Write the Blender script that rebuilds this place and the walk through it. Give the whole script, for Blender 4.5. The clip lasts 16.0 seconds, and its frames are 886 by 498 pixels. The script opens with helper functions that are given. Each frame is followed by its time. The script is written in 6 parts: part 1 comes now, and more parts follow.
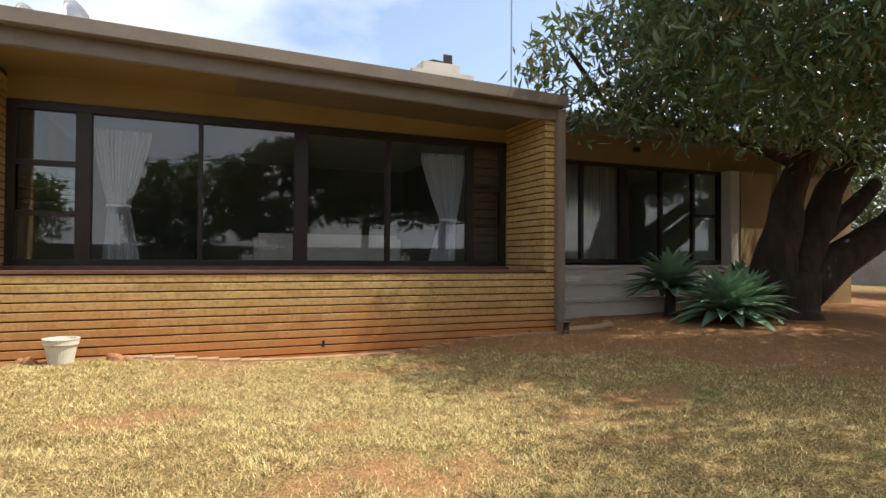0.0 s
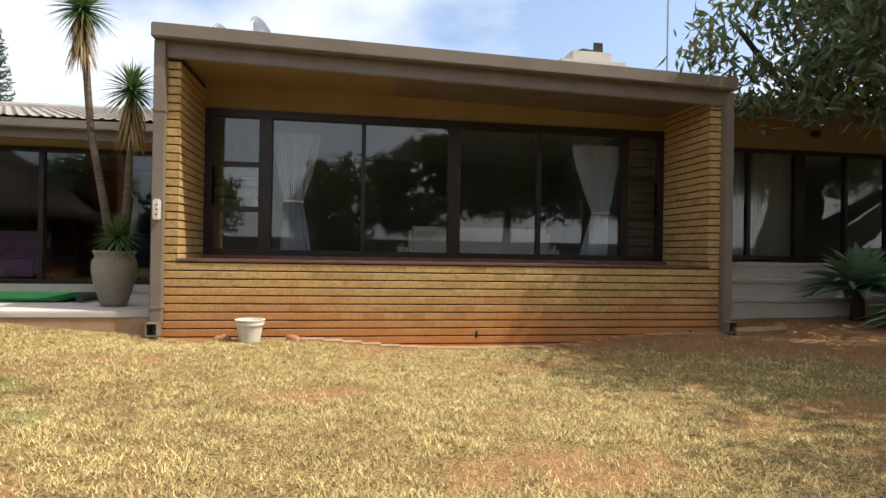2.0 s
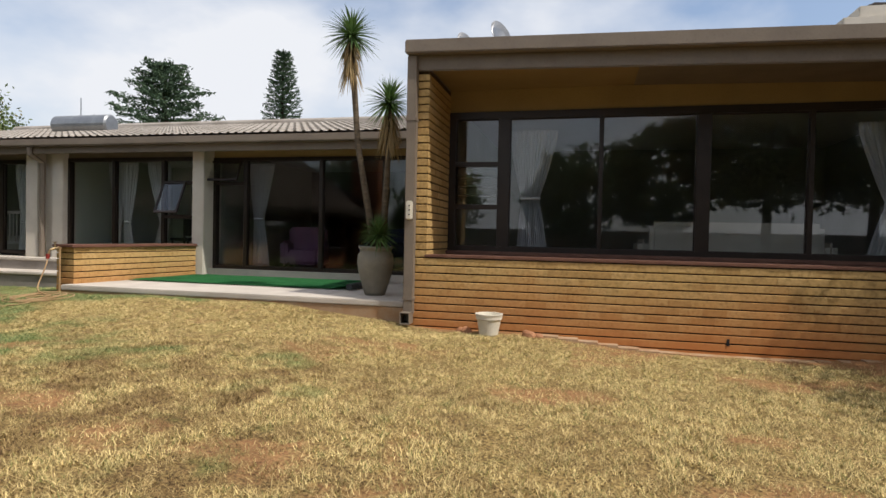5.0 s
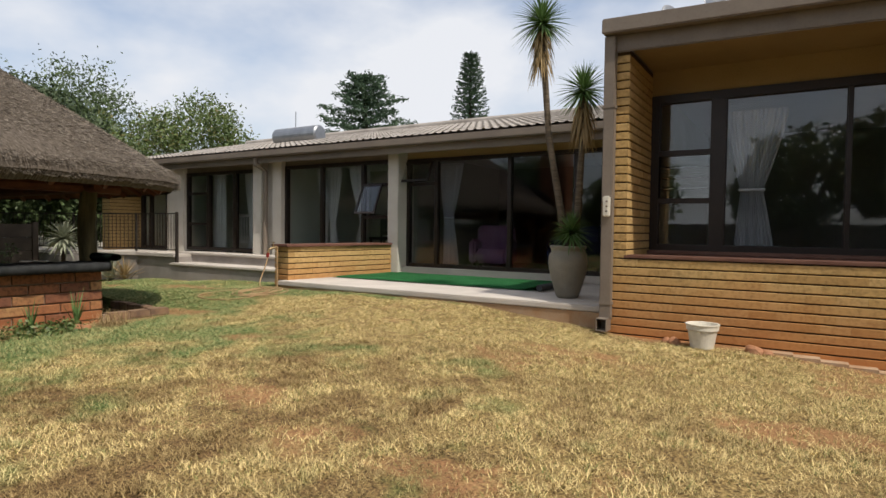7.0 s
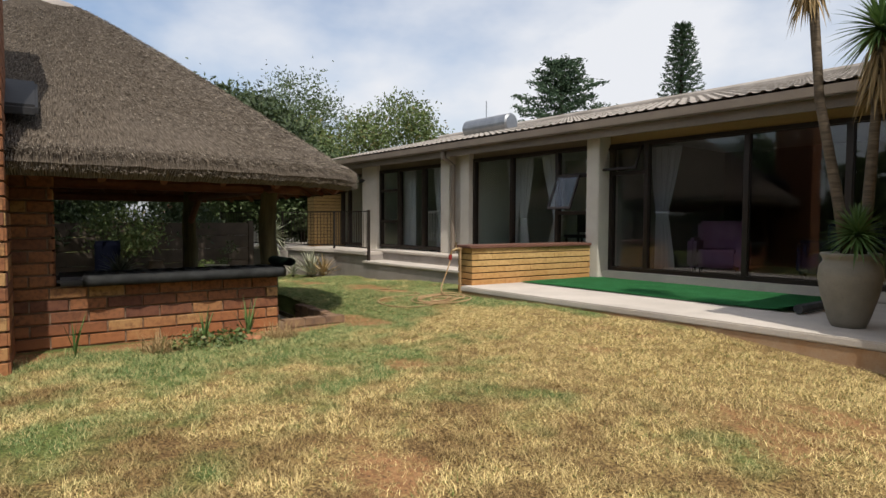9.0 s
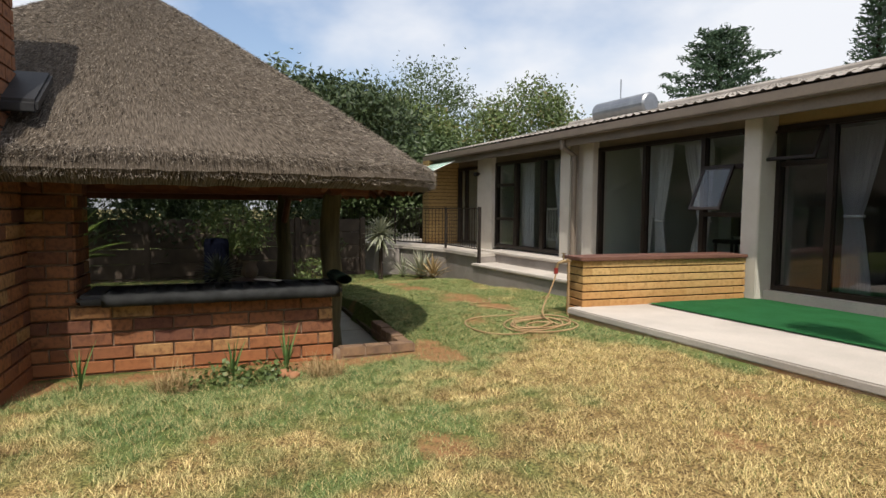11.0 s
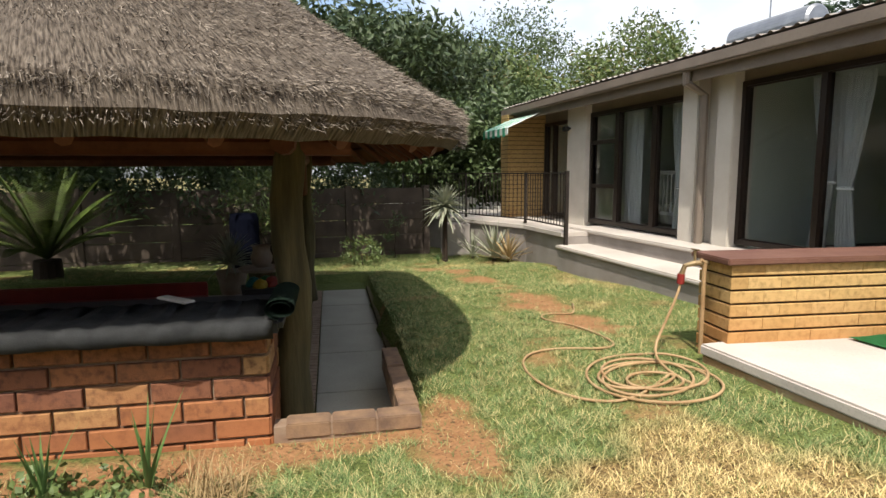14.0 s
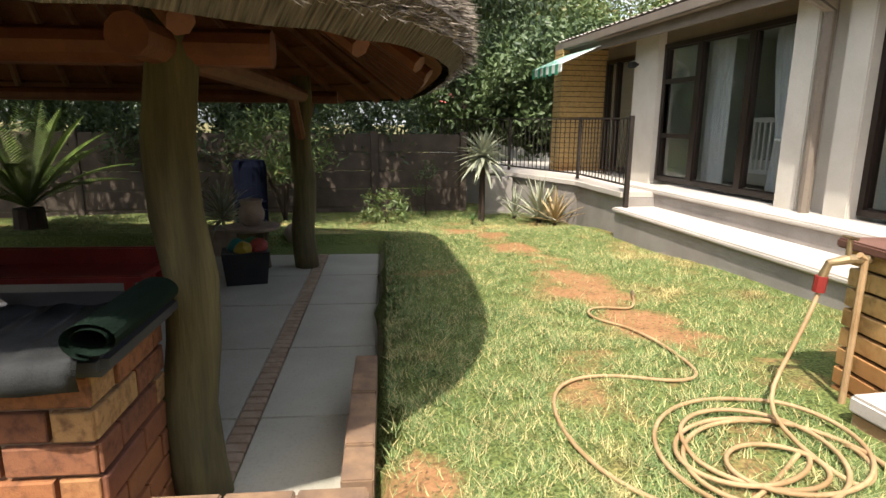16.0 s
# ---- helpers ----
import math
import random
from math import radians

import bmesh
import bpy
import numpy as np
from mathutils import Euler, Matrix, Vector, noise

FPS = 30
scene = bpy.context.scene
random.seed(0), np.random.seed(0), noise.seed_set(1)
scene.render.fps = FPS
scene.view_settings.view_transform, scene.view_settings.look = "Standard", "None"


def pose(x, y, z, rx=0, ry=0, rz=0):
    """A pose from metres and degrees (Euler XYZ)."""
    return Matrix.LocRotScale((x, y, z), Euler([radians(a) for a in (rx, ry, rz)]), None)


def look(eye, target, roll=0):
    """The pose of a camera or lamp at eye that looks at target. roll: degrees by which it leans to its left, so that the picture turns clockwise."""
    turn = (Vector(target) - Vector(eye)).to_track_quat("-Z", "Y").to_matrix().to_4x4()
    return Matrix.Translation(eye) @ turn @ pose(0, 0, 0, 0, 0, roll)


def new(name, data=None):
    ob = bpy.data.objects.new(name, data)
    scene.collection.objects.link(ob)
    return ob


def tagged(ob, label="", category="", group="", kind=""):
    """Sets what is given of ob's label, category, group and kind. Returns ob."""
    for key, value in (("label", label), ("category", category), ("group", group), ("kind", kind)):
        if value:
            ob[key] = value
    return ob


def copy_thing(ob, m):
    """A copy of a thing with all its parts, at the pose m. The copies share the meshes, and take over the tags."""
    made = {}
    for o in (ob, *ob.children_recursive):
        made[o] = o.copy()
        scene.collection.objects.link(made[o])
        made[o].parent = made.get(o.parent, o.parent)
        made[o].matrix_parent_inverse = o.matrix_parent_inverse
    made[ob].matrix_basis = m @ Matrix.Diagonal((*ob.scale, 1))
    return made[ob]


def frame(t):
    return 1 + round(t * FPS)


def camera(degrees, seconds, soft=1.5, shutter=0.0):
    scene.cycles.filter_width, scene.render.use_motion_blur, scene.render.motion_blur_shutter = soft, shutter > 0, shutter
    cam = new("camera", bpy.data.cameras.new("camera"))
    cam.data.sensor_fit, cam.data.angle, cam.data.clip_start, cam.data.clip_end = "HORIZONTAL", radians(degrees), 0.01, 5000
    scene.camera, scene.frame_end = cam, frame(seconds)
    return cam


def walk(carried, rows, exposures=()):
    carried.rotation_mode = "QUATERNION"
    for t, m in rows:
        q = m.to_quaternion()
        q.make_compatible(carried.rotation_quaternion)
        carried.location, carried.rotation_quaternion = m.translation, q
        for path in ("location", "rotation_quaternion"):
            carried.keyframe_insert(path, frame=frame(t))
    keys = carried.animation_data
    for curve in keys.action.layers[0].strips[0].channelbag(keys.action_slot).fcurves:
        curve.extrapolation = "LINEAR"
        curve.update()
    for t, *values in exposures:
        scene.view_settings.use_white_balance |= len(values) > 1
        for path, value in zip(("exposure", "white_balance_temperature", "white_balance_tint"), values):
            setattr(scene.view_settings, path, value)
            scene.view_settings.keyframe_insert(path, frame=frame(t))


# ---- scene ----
cam = camera(74.2, 16.0)
PATH = [
    (0, (-0.556, 2.133, 1.05), (0.205, 3.982, 1.079), 0.4),
    (0.5, (-0.54, 2.14, 1.058), (0.086, 4.039, 1.076), 0.4),
    (1, (-0.643, 2.144, 1.065), (-0.126, 4.076, 1.073), 0.7),
    (1.5, (-0.666, 2.136, 1.031), (-0.259, 4.094, 1.042), 0.8),
    (2, (-0.725, 2.15, 1.031), (-0.413, 4.125, 1.036), 1.0),
    (2.5, (-0.72, 2.155, 1.044), (-0.503, 4.143, 1.039), 1.2),
    (3, (-0.726, 2.163, 1.038), (-0.617, 4.16, 1.033), 1.2),
    (3.2, (-0.713, 2.228, 1.041), (-0.651, 4.227, 1.034), 1.2),
    (5.3, (-0.746, 2.158, 1.12), (-1.319, 4.074, 1.066), 1.1),
    (5.5, (-0.73, 2.215, 1.112), (-1.371, 4.108, 1.057), 1.0),
    (6, (-0.799, 2.322, 1.121), (-1.589, 4.158, 1.062), 0.9),
    (6.5, (-0.867, 2.411, 1.126), (-1.788, 4.185, 1.065), 0.8),
    (7, (-0.95, 2.477, 1.14), (-1.996, 4.18, 1.073), 0.7),
    (7.5, (-1.068, 2.632, 1.144), (-2.22, 4.265, 1.07), 0.5),
    (8, (-1.251, 2.932, 1.14), (-2.558, 4.444, 1.06), 0.3),
    (8.5, (-1.518, 3.184, 1.184), (-2.946, 4.582, 1.094), 0.3),
    (8.7, (-1.602, 3.285, 1.196), (-3.084, 4.624, 1.095), 0.6),
    (9, (-1.721, 3.466, 1.224), (-3.263, 4.735, 1.126), 0.2),
    (9.5, (-1.925, 3.775, 1.323), (-3.544, 4.945, 1.22), 0.0),
    (10, (-2.161, 4.102, 1.364), (-3.854, 5.161, 1.255), -0.1),
    (10.2, (-2.204, 4.219, 1.39), (-3.923, 5.235, 1.276), 0.2),
    (12.3, (-3.435, 5.39, 1.402), (-5.304, 6.077, 1.225), -0.4),
    (12.5, (-3.577, 5.477, 1.398), (-5.452, 6.146, 1.213), -0.3),
    (13, (-3.965, 5.68, 1.426), (-5.853, 6.307, 1.223), -0.2),
    (13.5, (-4.297, 5.874, 1.42), (-6.196, 6.464, 1.206), -0.2),
    (14, (-4.621, 6.095, 1.411), (-6.529, 6.637, 1.156), -0.3),
    (14.5, (-4.94, 6.26, 1.395), (-6.853, 6.761, 1.098), -0.0),
    (15, (-5.254, 6.433, 1.37), (-7.173, 6.881, 1.025), 0.0),
    (15.5, (-5.553, 6.587, 1.361), (-7.473, 6.985, 0.968), 0.2),
    (16, (-5.88, 6.717, 1.335), (-7.801, 7.08, 0.914), 0.6),
]
walk(cam, [(t, look(eye, target, roll)) for t, eye, target, roll in PATH],
     ((0.0, 0.9), (1.5, 0.86), (3.0, 0.66), (5.5, 0.29), (9.0, 0.27), (12.5, 0.55), (13.5, 0.7), (14.5, 1.05), (16.0, 1.42)))

# world: hazy midday sky with broken white cloud, sun high over the garden
SUN = Vector((0.60, -0.22, 1.0)).normalized()
world = bpy.data.worlds.new("sky")
scene.world = world
world.use_nodes = True
wn, wl = world.node_tree.nodes, world.node_tree.links
wn.clear()
sky = wn.new("ShaderNodeTexSky")
sky.sky_type, sky.sun_disc = "NISHITA", False
sky.sun_elevation, sky.sun_rotation = math.asin(SUN.z), math.atan2(SUN.x, SUN.y)
sky.air_density, sky.dust_density, sky.ozone_density = 1.0, 3.0, 1.0
w_co = wn.new("ShaderNodeTexCoord")
w_map = wn.new("ShaderNodeMapping")
w_map.inputs["Scale"].default_value = (1.0, 1.0, 1.9)
w_map.inputs["Location"].default_value = (0.35, 0.1, 0.2)
w_noise = wn.new("ShaderNodeTexNoise")
w_noise.inputs["Scale"].default_value, w_noise.inputs["Detail"].default_value, w_noise.inputs["Roughness"].default_value = 1.9, 6.0, 0.5
w_ramp = wn.new("ShaderNodeValToRGB")
w_ramp.color_ramp.elements[0].position, w_ramp.color_ramp.elements[1].position = 0.40, 0.60
w_ramp.color_ramp.elements[0].color = (0.04, 0.04, 0.04, 1)
w_mix = wn.new("ShaderNodeMixRGB")
w_mix.inputs[2].default_value = (4.9, 5.02, 5.3, 1)
w_bg = wn.new("ShaderNodeBackground")
w_bg.inputs["Strength"].default_value = 0.14
w_out = wn.new("ShaderNodeOutputWorld")
wl.new(w_co.outputs["Generated"], w_map.inputs["Vector"])
wl.new(w_map.outputs["Vector"], w_noise.inputs["Vector"])
wl.new(w_noise.outputs["Fac"], w_ramp.inputs["Fac"])
wl.new(w_ramp.outputs["Color"], w_mix.inputs[0])
wl.new(sky.outputs["Color"], w_mix.inputs[1])
wl.new(w_mix.outputs["Color"], w_bg.inputs["Color"])
wl.new(w_bg.outputs["Background"], w_out.inputs["Surface"])
sun = new("sun", bpy.data.lights.new("sun", "SUN"))
sun.data.energy, sun.data.angle, sun.data.color = 3.4, radians(0.6), (1.0, 0.93, 0.845)
sun.matrix_world = look(SUN * 30, (0, 0, 0))
scene.view_settings.exposure = 0.0
# ---- materials ----
class Mat:
    """A small builder for procedural materials in object space (all things are in metres)."""
    def __init__(self, name, rough=0.7, metal=0.0, spec=0.3):
        self.m = bpy.data.materials.new(name)
        self.m.use_nodes = True
        self.n, self.l = self.m.node_tree.nodes, self.m.node_tree.links
        self.b = self.n["Principled BSDF"]
        self.b.inputs["Roughness"].default_value = rough
        self.b.inputs["Metallic"].default_value = metal
        self.b.inputs["Specular IOR Level"].default_value = spec
        self.geo = self.n.new("ShaderNodeNewGeometry")
        self.co = self.n.new("ShaderNodeTexCoord")
        self.height = None

    def put(self, node, socket, value):
        if hasattr(value, "is_output"):
            self.l.new(value, node.inputs[socket])
        else:
            node.inputs[socket].default_value = value

    def noise(self, scale, detail=3.0, stretch=None, world=False, rough=0.55):
        v = self.geo.outputs["Position"] if world else self.co.outputs["Object"]
        if stretch:
            k = self.n.new("ShaderNodeMapping")
            k.inputs["Scale"].default_value = stretch
            self.l.new(v, k.inputs["Vector"])
            v = k.outputs["Vector"]
        t = self.n.new("ShaderNodeTexNoise")
        t.inputs["Scale"].default_value, t.inputs["Detail"].default_value, t.inputs["Roughness"].default_value = scale, detail, rough
        self.l.new(v, t.inputs["Vector"])
        return t.outputs["Fac"]

    def ramp(self, fac, lo, hi):
        r = self.n.new("ShaderNodeMapRange")
        r.inputs["From Min"].default_value, r.inputs["From Max"].default_value = lo, hi
        self.put(r, "Value", fac)
        return r.outputs["Result"]

    def math(self, op, a, b=0.0):
        k = self.n.new("ShaderNodeMath")
        k.operation = op
        self.put(k, 0, a)
        self.put(k, 1, b)
        return k.outputs[0]

    def mix(self, fac, a, b):
        k = self.n.new("ShaderNodeMixRGB")
        for s, v in ((0, fac), (1, a), (2, b)):
            self.put(k, s, (*v, 1) if isinstance(v, tuple) and len(v) == 3 else v)
        return k.outputs["Color"]

    def axis(self, i):
        k = self.n.new("ShaderNodeSeparateXYZ")
        self.l.new(self.geo.outputs["Position"], k.inputs[0])
        return k.outputs[i]

    def island(self):
        return self.geo.outputs["Random Per Island"]

    def each(self):
        return self.n.new("ShaderNodeObjectInfo").outputs["Random"]

    def color(self, c):
        self.put(self.b, "Base Color", (*c, 1) if isinstance(c, tuple) else c)
        return self

    def bump(self, fac, dist=0.01, strength=0.5):
        k = self.n.new("ShaderNodeBump")
        k.inputs["Distance"].default_value, k.inputs["Strength"].default_value = dist, strength
        self.l.new(fac, k.inputs["Height"])
        self.l.new(k.outputs["Normal"], self.b.inputs["Normal"])
        return self


def two_tone(name, a, b, scale=6.0, rough=0.7, fine=60.0, bump=0.003, metal=0.0, spec=0.3, stretch=None, lo=0.35, hi=0.65):
    m = Mat(name, rough, metal, spec)
    big = m.ramp(m.noise(scale, 4, stretch), lo, hi)
    small = m.noise(fine, 3, stretch)
    c = m.mix(big, a, b)
    c = m.mix(m.math("MULTIPLY", m.ramp(small, 0.5, 0.8), 0.35), c, tuple(x * 0.6 for x in a))
    m.color(c).bump(small, bump, 0.6)
    return m.m


def brick_material(name, tones, dirt, dirt_top, dirt_base=0.0):
    """Face brick: tone by piece, grain, and red soil splashed up from the ground in an uneven line."""
    m = Mat(name, 0.85, spec=0.2)
    r = m.each()
    c = m.mix(m.ramp(r, 0.0, 0.6), tones[0], tones[1])
    c = m.mix(m.ramp(r, 0.75, 0.95), c, tones[2])
    c = m.mix(m.math("MULTIPLY", m.ramp(m.noise(28, 4, world=True), 0.45, 0.70), 0.65), c, tuple(x * 0.5 for x in tones[0]))
    h = m.math("SUBTRACT", m.axis(2), m.math("MULTIPLY", m.noise(1.7, 4, world=True), 0.55))
    c = m.mix(m.math("MULTIPLY", m.ramp(h, dirt_top, dirt_base - 0.25), 0.85), c, dirt)
    m.color(c).bump(m.noise(140, 3, world=True), 0.004, 0.5)
    return m.m


YELLOW_BRICK = brick_material("yellow_face_brick", ((0.46, 0.30, 0.115), (0.50, 0.335, 0.14), (0.40, 0.25, 0.095)), (0.42, 0.15, 0.045), 0.42)
RED_BRICK = brick_material("clinker_brick", ((0.11, 0.048, 0.036), (0.29, 0.125, 0.055), (0.37, 0.22, 0.095)), (0.34, 0.13, 0.05), 0.16)
MORTAR_DARK = two_tone("dark_raked_mortar", (0.05, 0.035, 0.022), (0.09, 0.06, 0.035), 9, 0.95)
MORTAR_PALE = two_tone("pale_mortar", (0.26, 0.19, 0.13), (0.20, 0.12, 0.075), 7, 0.95)
PLASTER = two_tone("cream_plaster", (0.52, 0.48, 0.41), (0.58, 0.54, 0.47), 3, 0.9, 90, 0.002)
PLASTER_GREY = two_tone("grey_plaster", (0.24, 0.215, 0.19), (0.31, 0.28, 0.25), 2.5, 0.92, 80, 0.003)
TAN_BOARD = two_tone("tan_painted_board", (0.27, 0.19, 0.088), (0.31, 0.225, 0.108), 2, 0.7, 50, 0.001)
FASCIA = two_tone("taupe_painted_fascia", (0.17, 0.138, 0.108), (0.205, 0.168, 0.13), 3, 0.55, 40, 0.001)
FRAME = two_tone("dark_bronze_aluminium", (0.022, 0.015, 0.011), (0.030, 0.020, 0.015), 5, 0.38, 60, 0.0005, 0.3, 0.5)
SILL_TILE = two_tone("brown_sill_tile", (0.12, 0.055, 0.038), (0.16, 0.08, 0.055), 6, 0.6)
CONCRETE = two_tone("pale_concrete", (0.42, 0.38, 0.33), (0.52, 0.47, 0.41), 1.6, 0.9, 70, 0.003)
SLAB = two_tone("grey_green_cement_floor", (0.31, 0.295, 0.235), (0.38, 0.36, 0.29), 1.5, 0.75, 60, 0.002)
ROOF_TILE = two_tone("weathered_concrete_tile", (0.23, 0.205, 0.175), (0.34, 0.31, 0.275), 2.2, 0.9, 25, 0.004)
TURF = two_tone("green_artificial_turf", (0.03, 0.175, 0.05), (0.042, 0.225, 0.075), 3, 0.95, 240, 0.01)
TURF_BACK = two_tone("grey_rubber_backing", (0.04, 0.042, 0.042), (0.075, 0.078, 0.077), 8, 0.85, 160, 0.003)
POT_GLAZE = two_tone("matt_grey_green_pot", (0.19, 0.175, 0.135), (0.24, 0.22, 0.175), 5, 0.6, 40, 0.002)
WHITE_PLASTIC = two_tone("off_white_plastic", (0.62, 0.58, 0.48), (0.70, 0.66, 0.57), 6, 0.5)
WHITE_PAINT = two_tone("white_paint", (0.72, 0.71, 0.68), (0.80, 0.79, 0.76), 3, 0.6)
DARK_IRON = two_tone("black_iron", (0.03, 0.024, 0.02), (0.045, 0.036, 0.03), 9, 0.5, 60, 0.001, 0.4)
STEEL = two_tone("dull_steel", (0.26, 0.27, 0.28), (0.34, 0.35, 0.36), 4, 0.4, 60, 0.001, 0.8)
BRASS = two_tone("aged_brass_tap", (0.40, 0.30, 0.16), (0.28, 0.20, 0.11), 20, 0.45, 80, 0.001, 0.8)
HOSE = two_tone("faded_tan_hose", (0.27, 0.165, 0.075), (0.40, 0.27, 0.14), 5, 0.65)
BARK = two_tone("dark_rough_bark", (0.028, 0.019, 0.013), (0.055, 0.038, 0.027), 7, 0.95, 24, 0.02, stretch=(1, 1, 0.35))
YUCCA_BARK = two_tone("ringed_yucca_bark", (0.16, 0.125, 0.085), (0.075, 0.058, 0.04), 14, 0.95, 40, 0.01, stretch=(0.4, 0.4, 3.0))
POLE = two_tone("weathered_gum_pole", (0.055, 0.045, 0.020), (0.135, 0.112, 0.05), 4, 0.8, 30, 0.006, stretch=(3, 3, 0.3))
RAFTER = two_tone("varnished_gum_rafter", (0.095, 0.030, 0.015), (0.14, 0.048, 0.023), 5, 0.6, 30, 0.004, stretch=(2, 2, 2))
THATCH_UNDER = two_tone("reed_ceiling_under_thatch", (0.12, 0.04, 0.018), (0.18, 0.065, 0.03), 6, 0.9, 50, 0.01)
SLATE = two_tone("dark_slate_counter", (0.035, 0.036, 0.04), (0.06, 0.062, 0.066), 3, 0.45, 40, 0.001)
RED_PAINT = two_tone("dark_red_paint", (0.19, 0.018, 0.016), (0.25, 0.03, 0.022), 4, 0.5)
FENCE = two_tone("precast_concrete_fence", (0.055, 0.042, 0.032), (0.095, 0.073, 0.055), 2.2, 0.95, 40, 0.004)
CURTAIN = two_tone("pale_blue_grey_curtain", (0.70, 0.72, 0.75), (0.80, 0.82, 0.84), 3, 0.9, 90, 0.001)
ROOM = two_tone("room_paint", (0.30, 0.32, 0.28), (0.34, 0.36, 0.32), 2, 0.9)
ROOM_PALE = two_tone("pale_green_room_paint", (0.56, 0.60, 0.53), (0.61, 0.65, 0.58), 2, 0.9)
ROOM_FLOOR = two_tone("dark_room_floor", (0.09, 0.075, 0.06), (0.12, 0.10, 0.08), 3, 0.5)
PINK = two_tone("pink_upholstery", (0.50, 0.27, 0.42), (0.58, 0.34, 0.50), 5, 0.9)
CREAM_CLOTH = two_tone("cream_upholstery", (0.55, 0.52, 0.44), (0.63, 0.60, 0.52), 4, 0.9)
NAVY = two_tone("navy_upholstery", (0.02, 0.03, 0.10), (0.03, 0.045, 0.14), 5, 0.9)
BLUE_PLASTIC = two_tone("blue_plastic", (0.003, 0.004, 0.009), (0.005, 0.006, 0.012), 4, 0.95, spec=0.03)
BLACK_PLASTIC = two_tone("black_plastic", (0.014, 0.014, 0.015), (0.022, 0.022, 0.023), 4, 0.5)
TERRACOTTA = two_tone("dusty_clay", (0.36, 0.29, 0.22), (0.27, 0.20, 0.15), 9, 0.9)
STONE = two_tone("rust_stone", (0.30, 0.13, 0.06), (0.38, 0.20, 0.11), 8, 0.95, 40, 0.01)
RED_TILE = two_tone("red_roof_tile", (0.32, 0.06, 0.045), (0.40, 0.10, 0.07), 2, 0.85)
KERB_BRICK = two_tone("weathered_kerb_brick", (0.24, 0.15, 0.085), (0.14, 0.09, 0.06), 9, 0.95, 40, 0.006)
APRON = two_tone("soil_stained_cement", (0.33, 0.19, 0.095), (0.38, 0.27, 0.17), 5, 0.95)
# darkened copy of the turf green: the roll's shade is in the colour
TURF_SHADED = two_tone("shaded_green_turf", (0.005, 0.016, 0.009), (0.008, 0.026, 0.013), 5, 0.95, 200, 0.008)
PAVER_RED = two_tone("brown_paving_inlay", (0.25, 0.175, 0.115), (0.34, 0.255, 0.18), 12, 0.85, 60, 0.004)


def leaf_material(name, dark, light, dry=None, rough=0.5, spec=0.4, trans=0.15):
    m = Mat(name, rough, spec=spec)
    c = m.mix(m.island(), dark, light)
    c = m.mix(m.math("MULTIPLY", m.ramp(m.noise(0.9, 2, world=True), 0.4, 0.7), 0.5), c, light)
    if dry:
        c = m.mix(m.ramp(m.island(), 0.86, 0.93), c, dry)
    m.color(c)
    m.b.inputs["Subsurface Weight"].default_value = 0.0
    if trans:
        tr = m.n.new("ShaderNodeBsdfTranslucent")
        m.l.new(c, tr.inputs["Color"])
        mx = m.n.new("ShaderNodeMixShader")
        mx.inputs[0].default_value = trans
        m.l.new(m.b.outputs[0], mx.inputs[1])
        m.l.new(tr.outputs[0], mx.inputs[2])
        m.l.new(mx.outputs[0], m.n["Material Output"].inputs["Surface"])
    return m.m


MANGO_LEAF = leaf_material("dark_glossy_leaf", (0.06, 0.095, 0.038), (0.145, 0.20, 0.085), (0.18, 0.13, 0.04), 0.32, 0.5, 0.28)
TREE_LEAF = leaf_material("mid_green_leaf", (0.06, 0.095, 0.028), (0.14, 0.185, 0.055), (0.17, 0.15, 0.05))
TREE_LEAF_DARK = leaf_material("deep_green_leaf", (0.035, 0.062, 0.022), (0.10, 0.14, 0.05))
CONIFER = leaf_material("blue_green_needles", (0.035, 0.065, 0.04), (0.085, 0.13, 0.075), None, 0.7, 0.2)
# leaf green lowered so the colour itself holds the shade along the fence
HEDGE_LEAF_SHADED = leaf_material("shaded_hedge_leaf", (0.022, 0.042, 0.017), (0.075, 0.105, 0.04))
AGAVE_LEAF = leaf_material("soft_agave_leaf", (0.12, 0.22, 0.13), (0.20, 0.33, 0.20), None, 0.45)
YUCCA_LEAF = leaf_material("yucca_leaf", (0.06, 0.12, 0.035), (0.12, 0.20, 0.06), None, 0.4)
DRY_LEAF = leaf_material("dry_straw_leaf", (0.26, 0.18, 0.08), (0.42, 0.31, 0.16), None, 0.8, 0.2)
ALOE_LEAF = leaf_material("grey_aloe_leaf", (0.20, 0.22, 0.15), (0.36, 0.37, 0.26), None, 0.6)
CYCAD_LEAF = leaf_material("cycad_frond", (0.035, 0.068, 0.012), (0.11, 0.15, 0.03), None, 0.45)


def thatch_material():
    m = Mat("grey_weathered_thatch", 0.95, spec=0.1)
    v = m.n.new("ShaderNodeUVMap").outputs[0]
    k = m.n.new("ShaderNodeMapping")
    k.inputs["Scale"].default_value = (260, 40, 1)
    m.l.new(v, k.inputs["Vector"])
    t = m.n.new("ShaderNodeTexNoise")
    t.inputs["Scale"].default_value, t.inputs["Detail"].default_value = 1.0, 4
    m.l.new(k.outputs["Vector"], t.inputs["Vector"])
    c = m.mix(m.ramp(t.outputs["Fac"], 0.35, 0.68), (0.035, 0.027, 0.02), (0.19, 0.158, 0.122))
    c = m.mix(m.math("MULTIPLY", m.ramp(m.noise(1.3, 4, world=True), 0.4, 0.7), 0.4), c, (0.12, 0.10, 0.08))
    m.color(c).bump(t.outputs["Fac"], 0.03, 0.8)
    return m.m


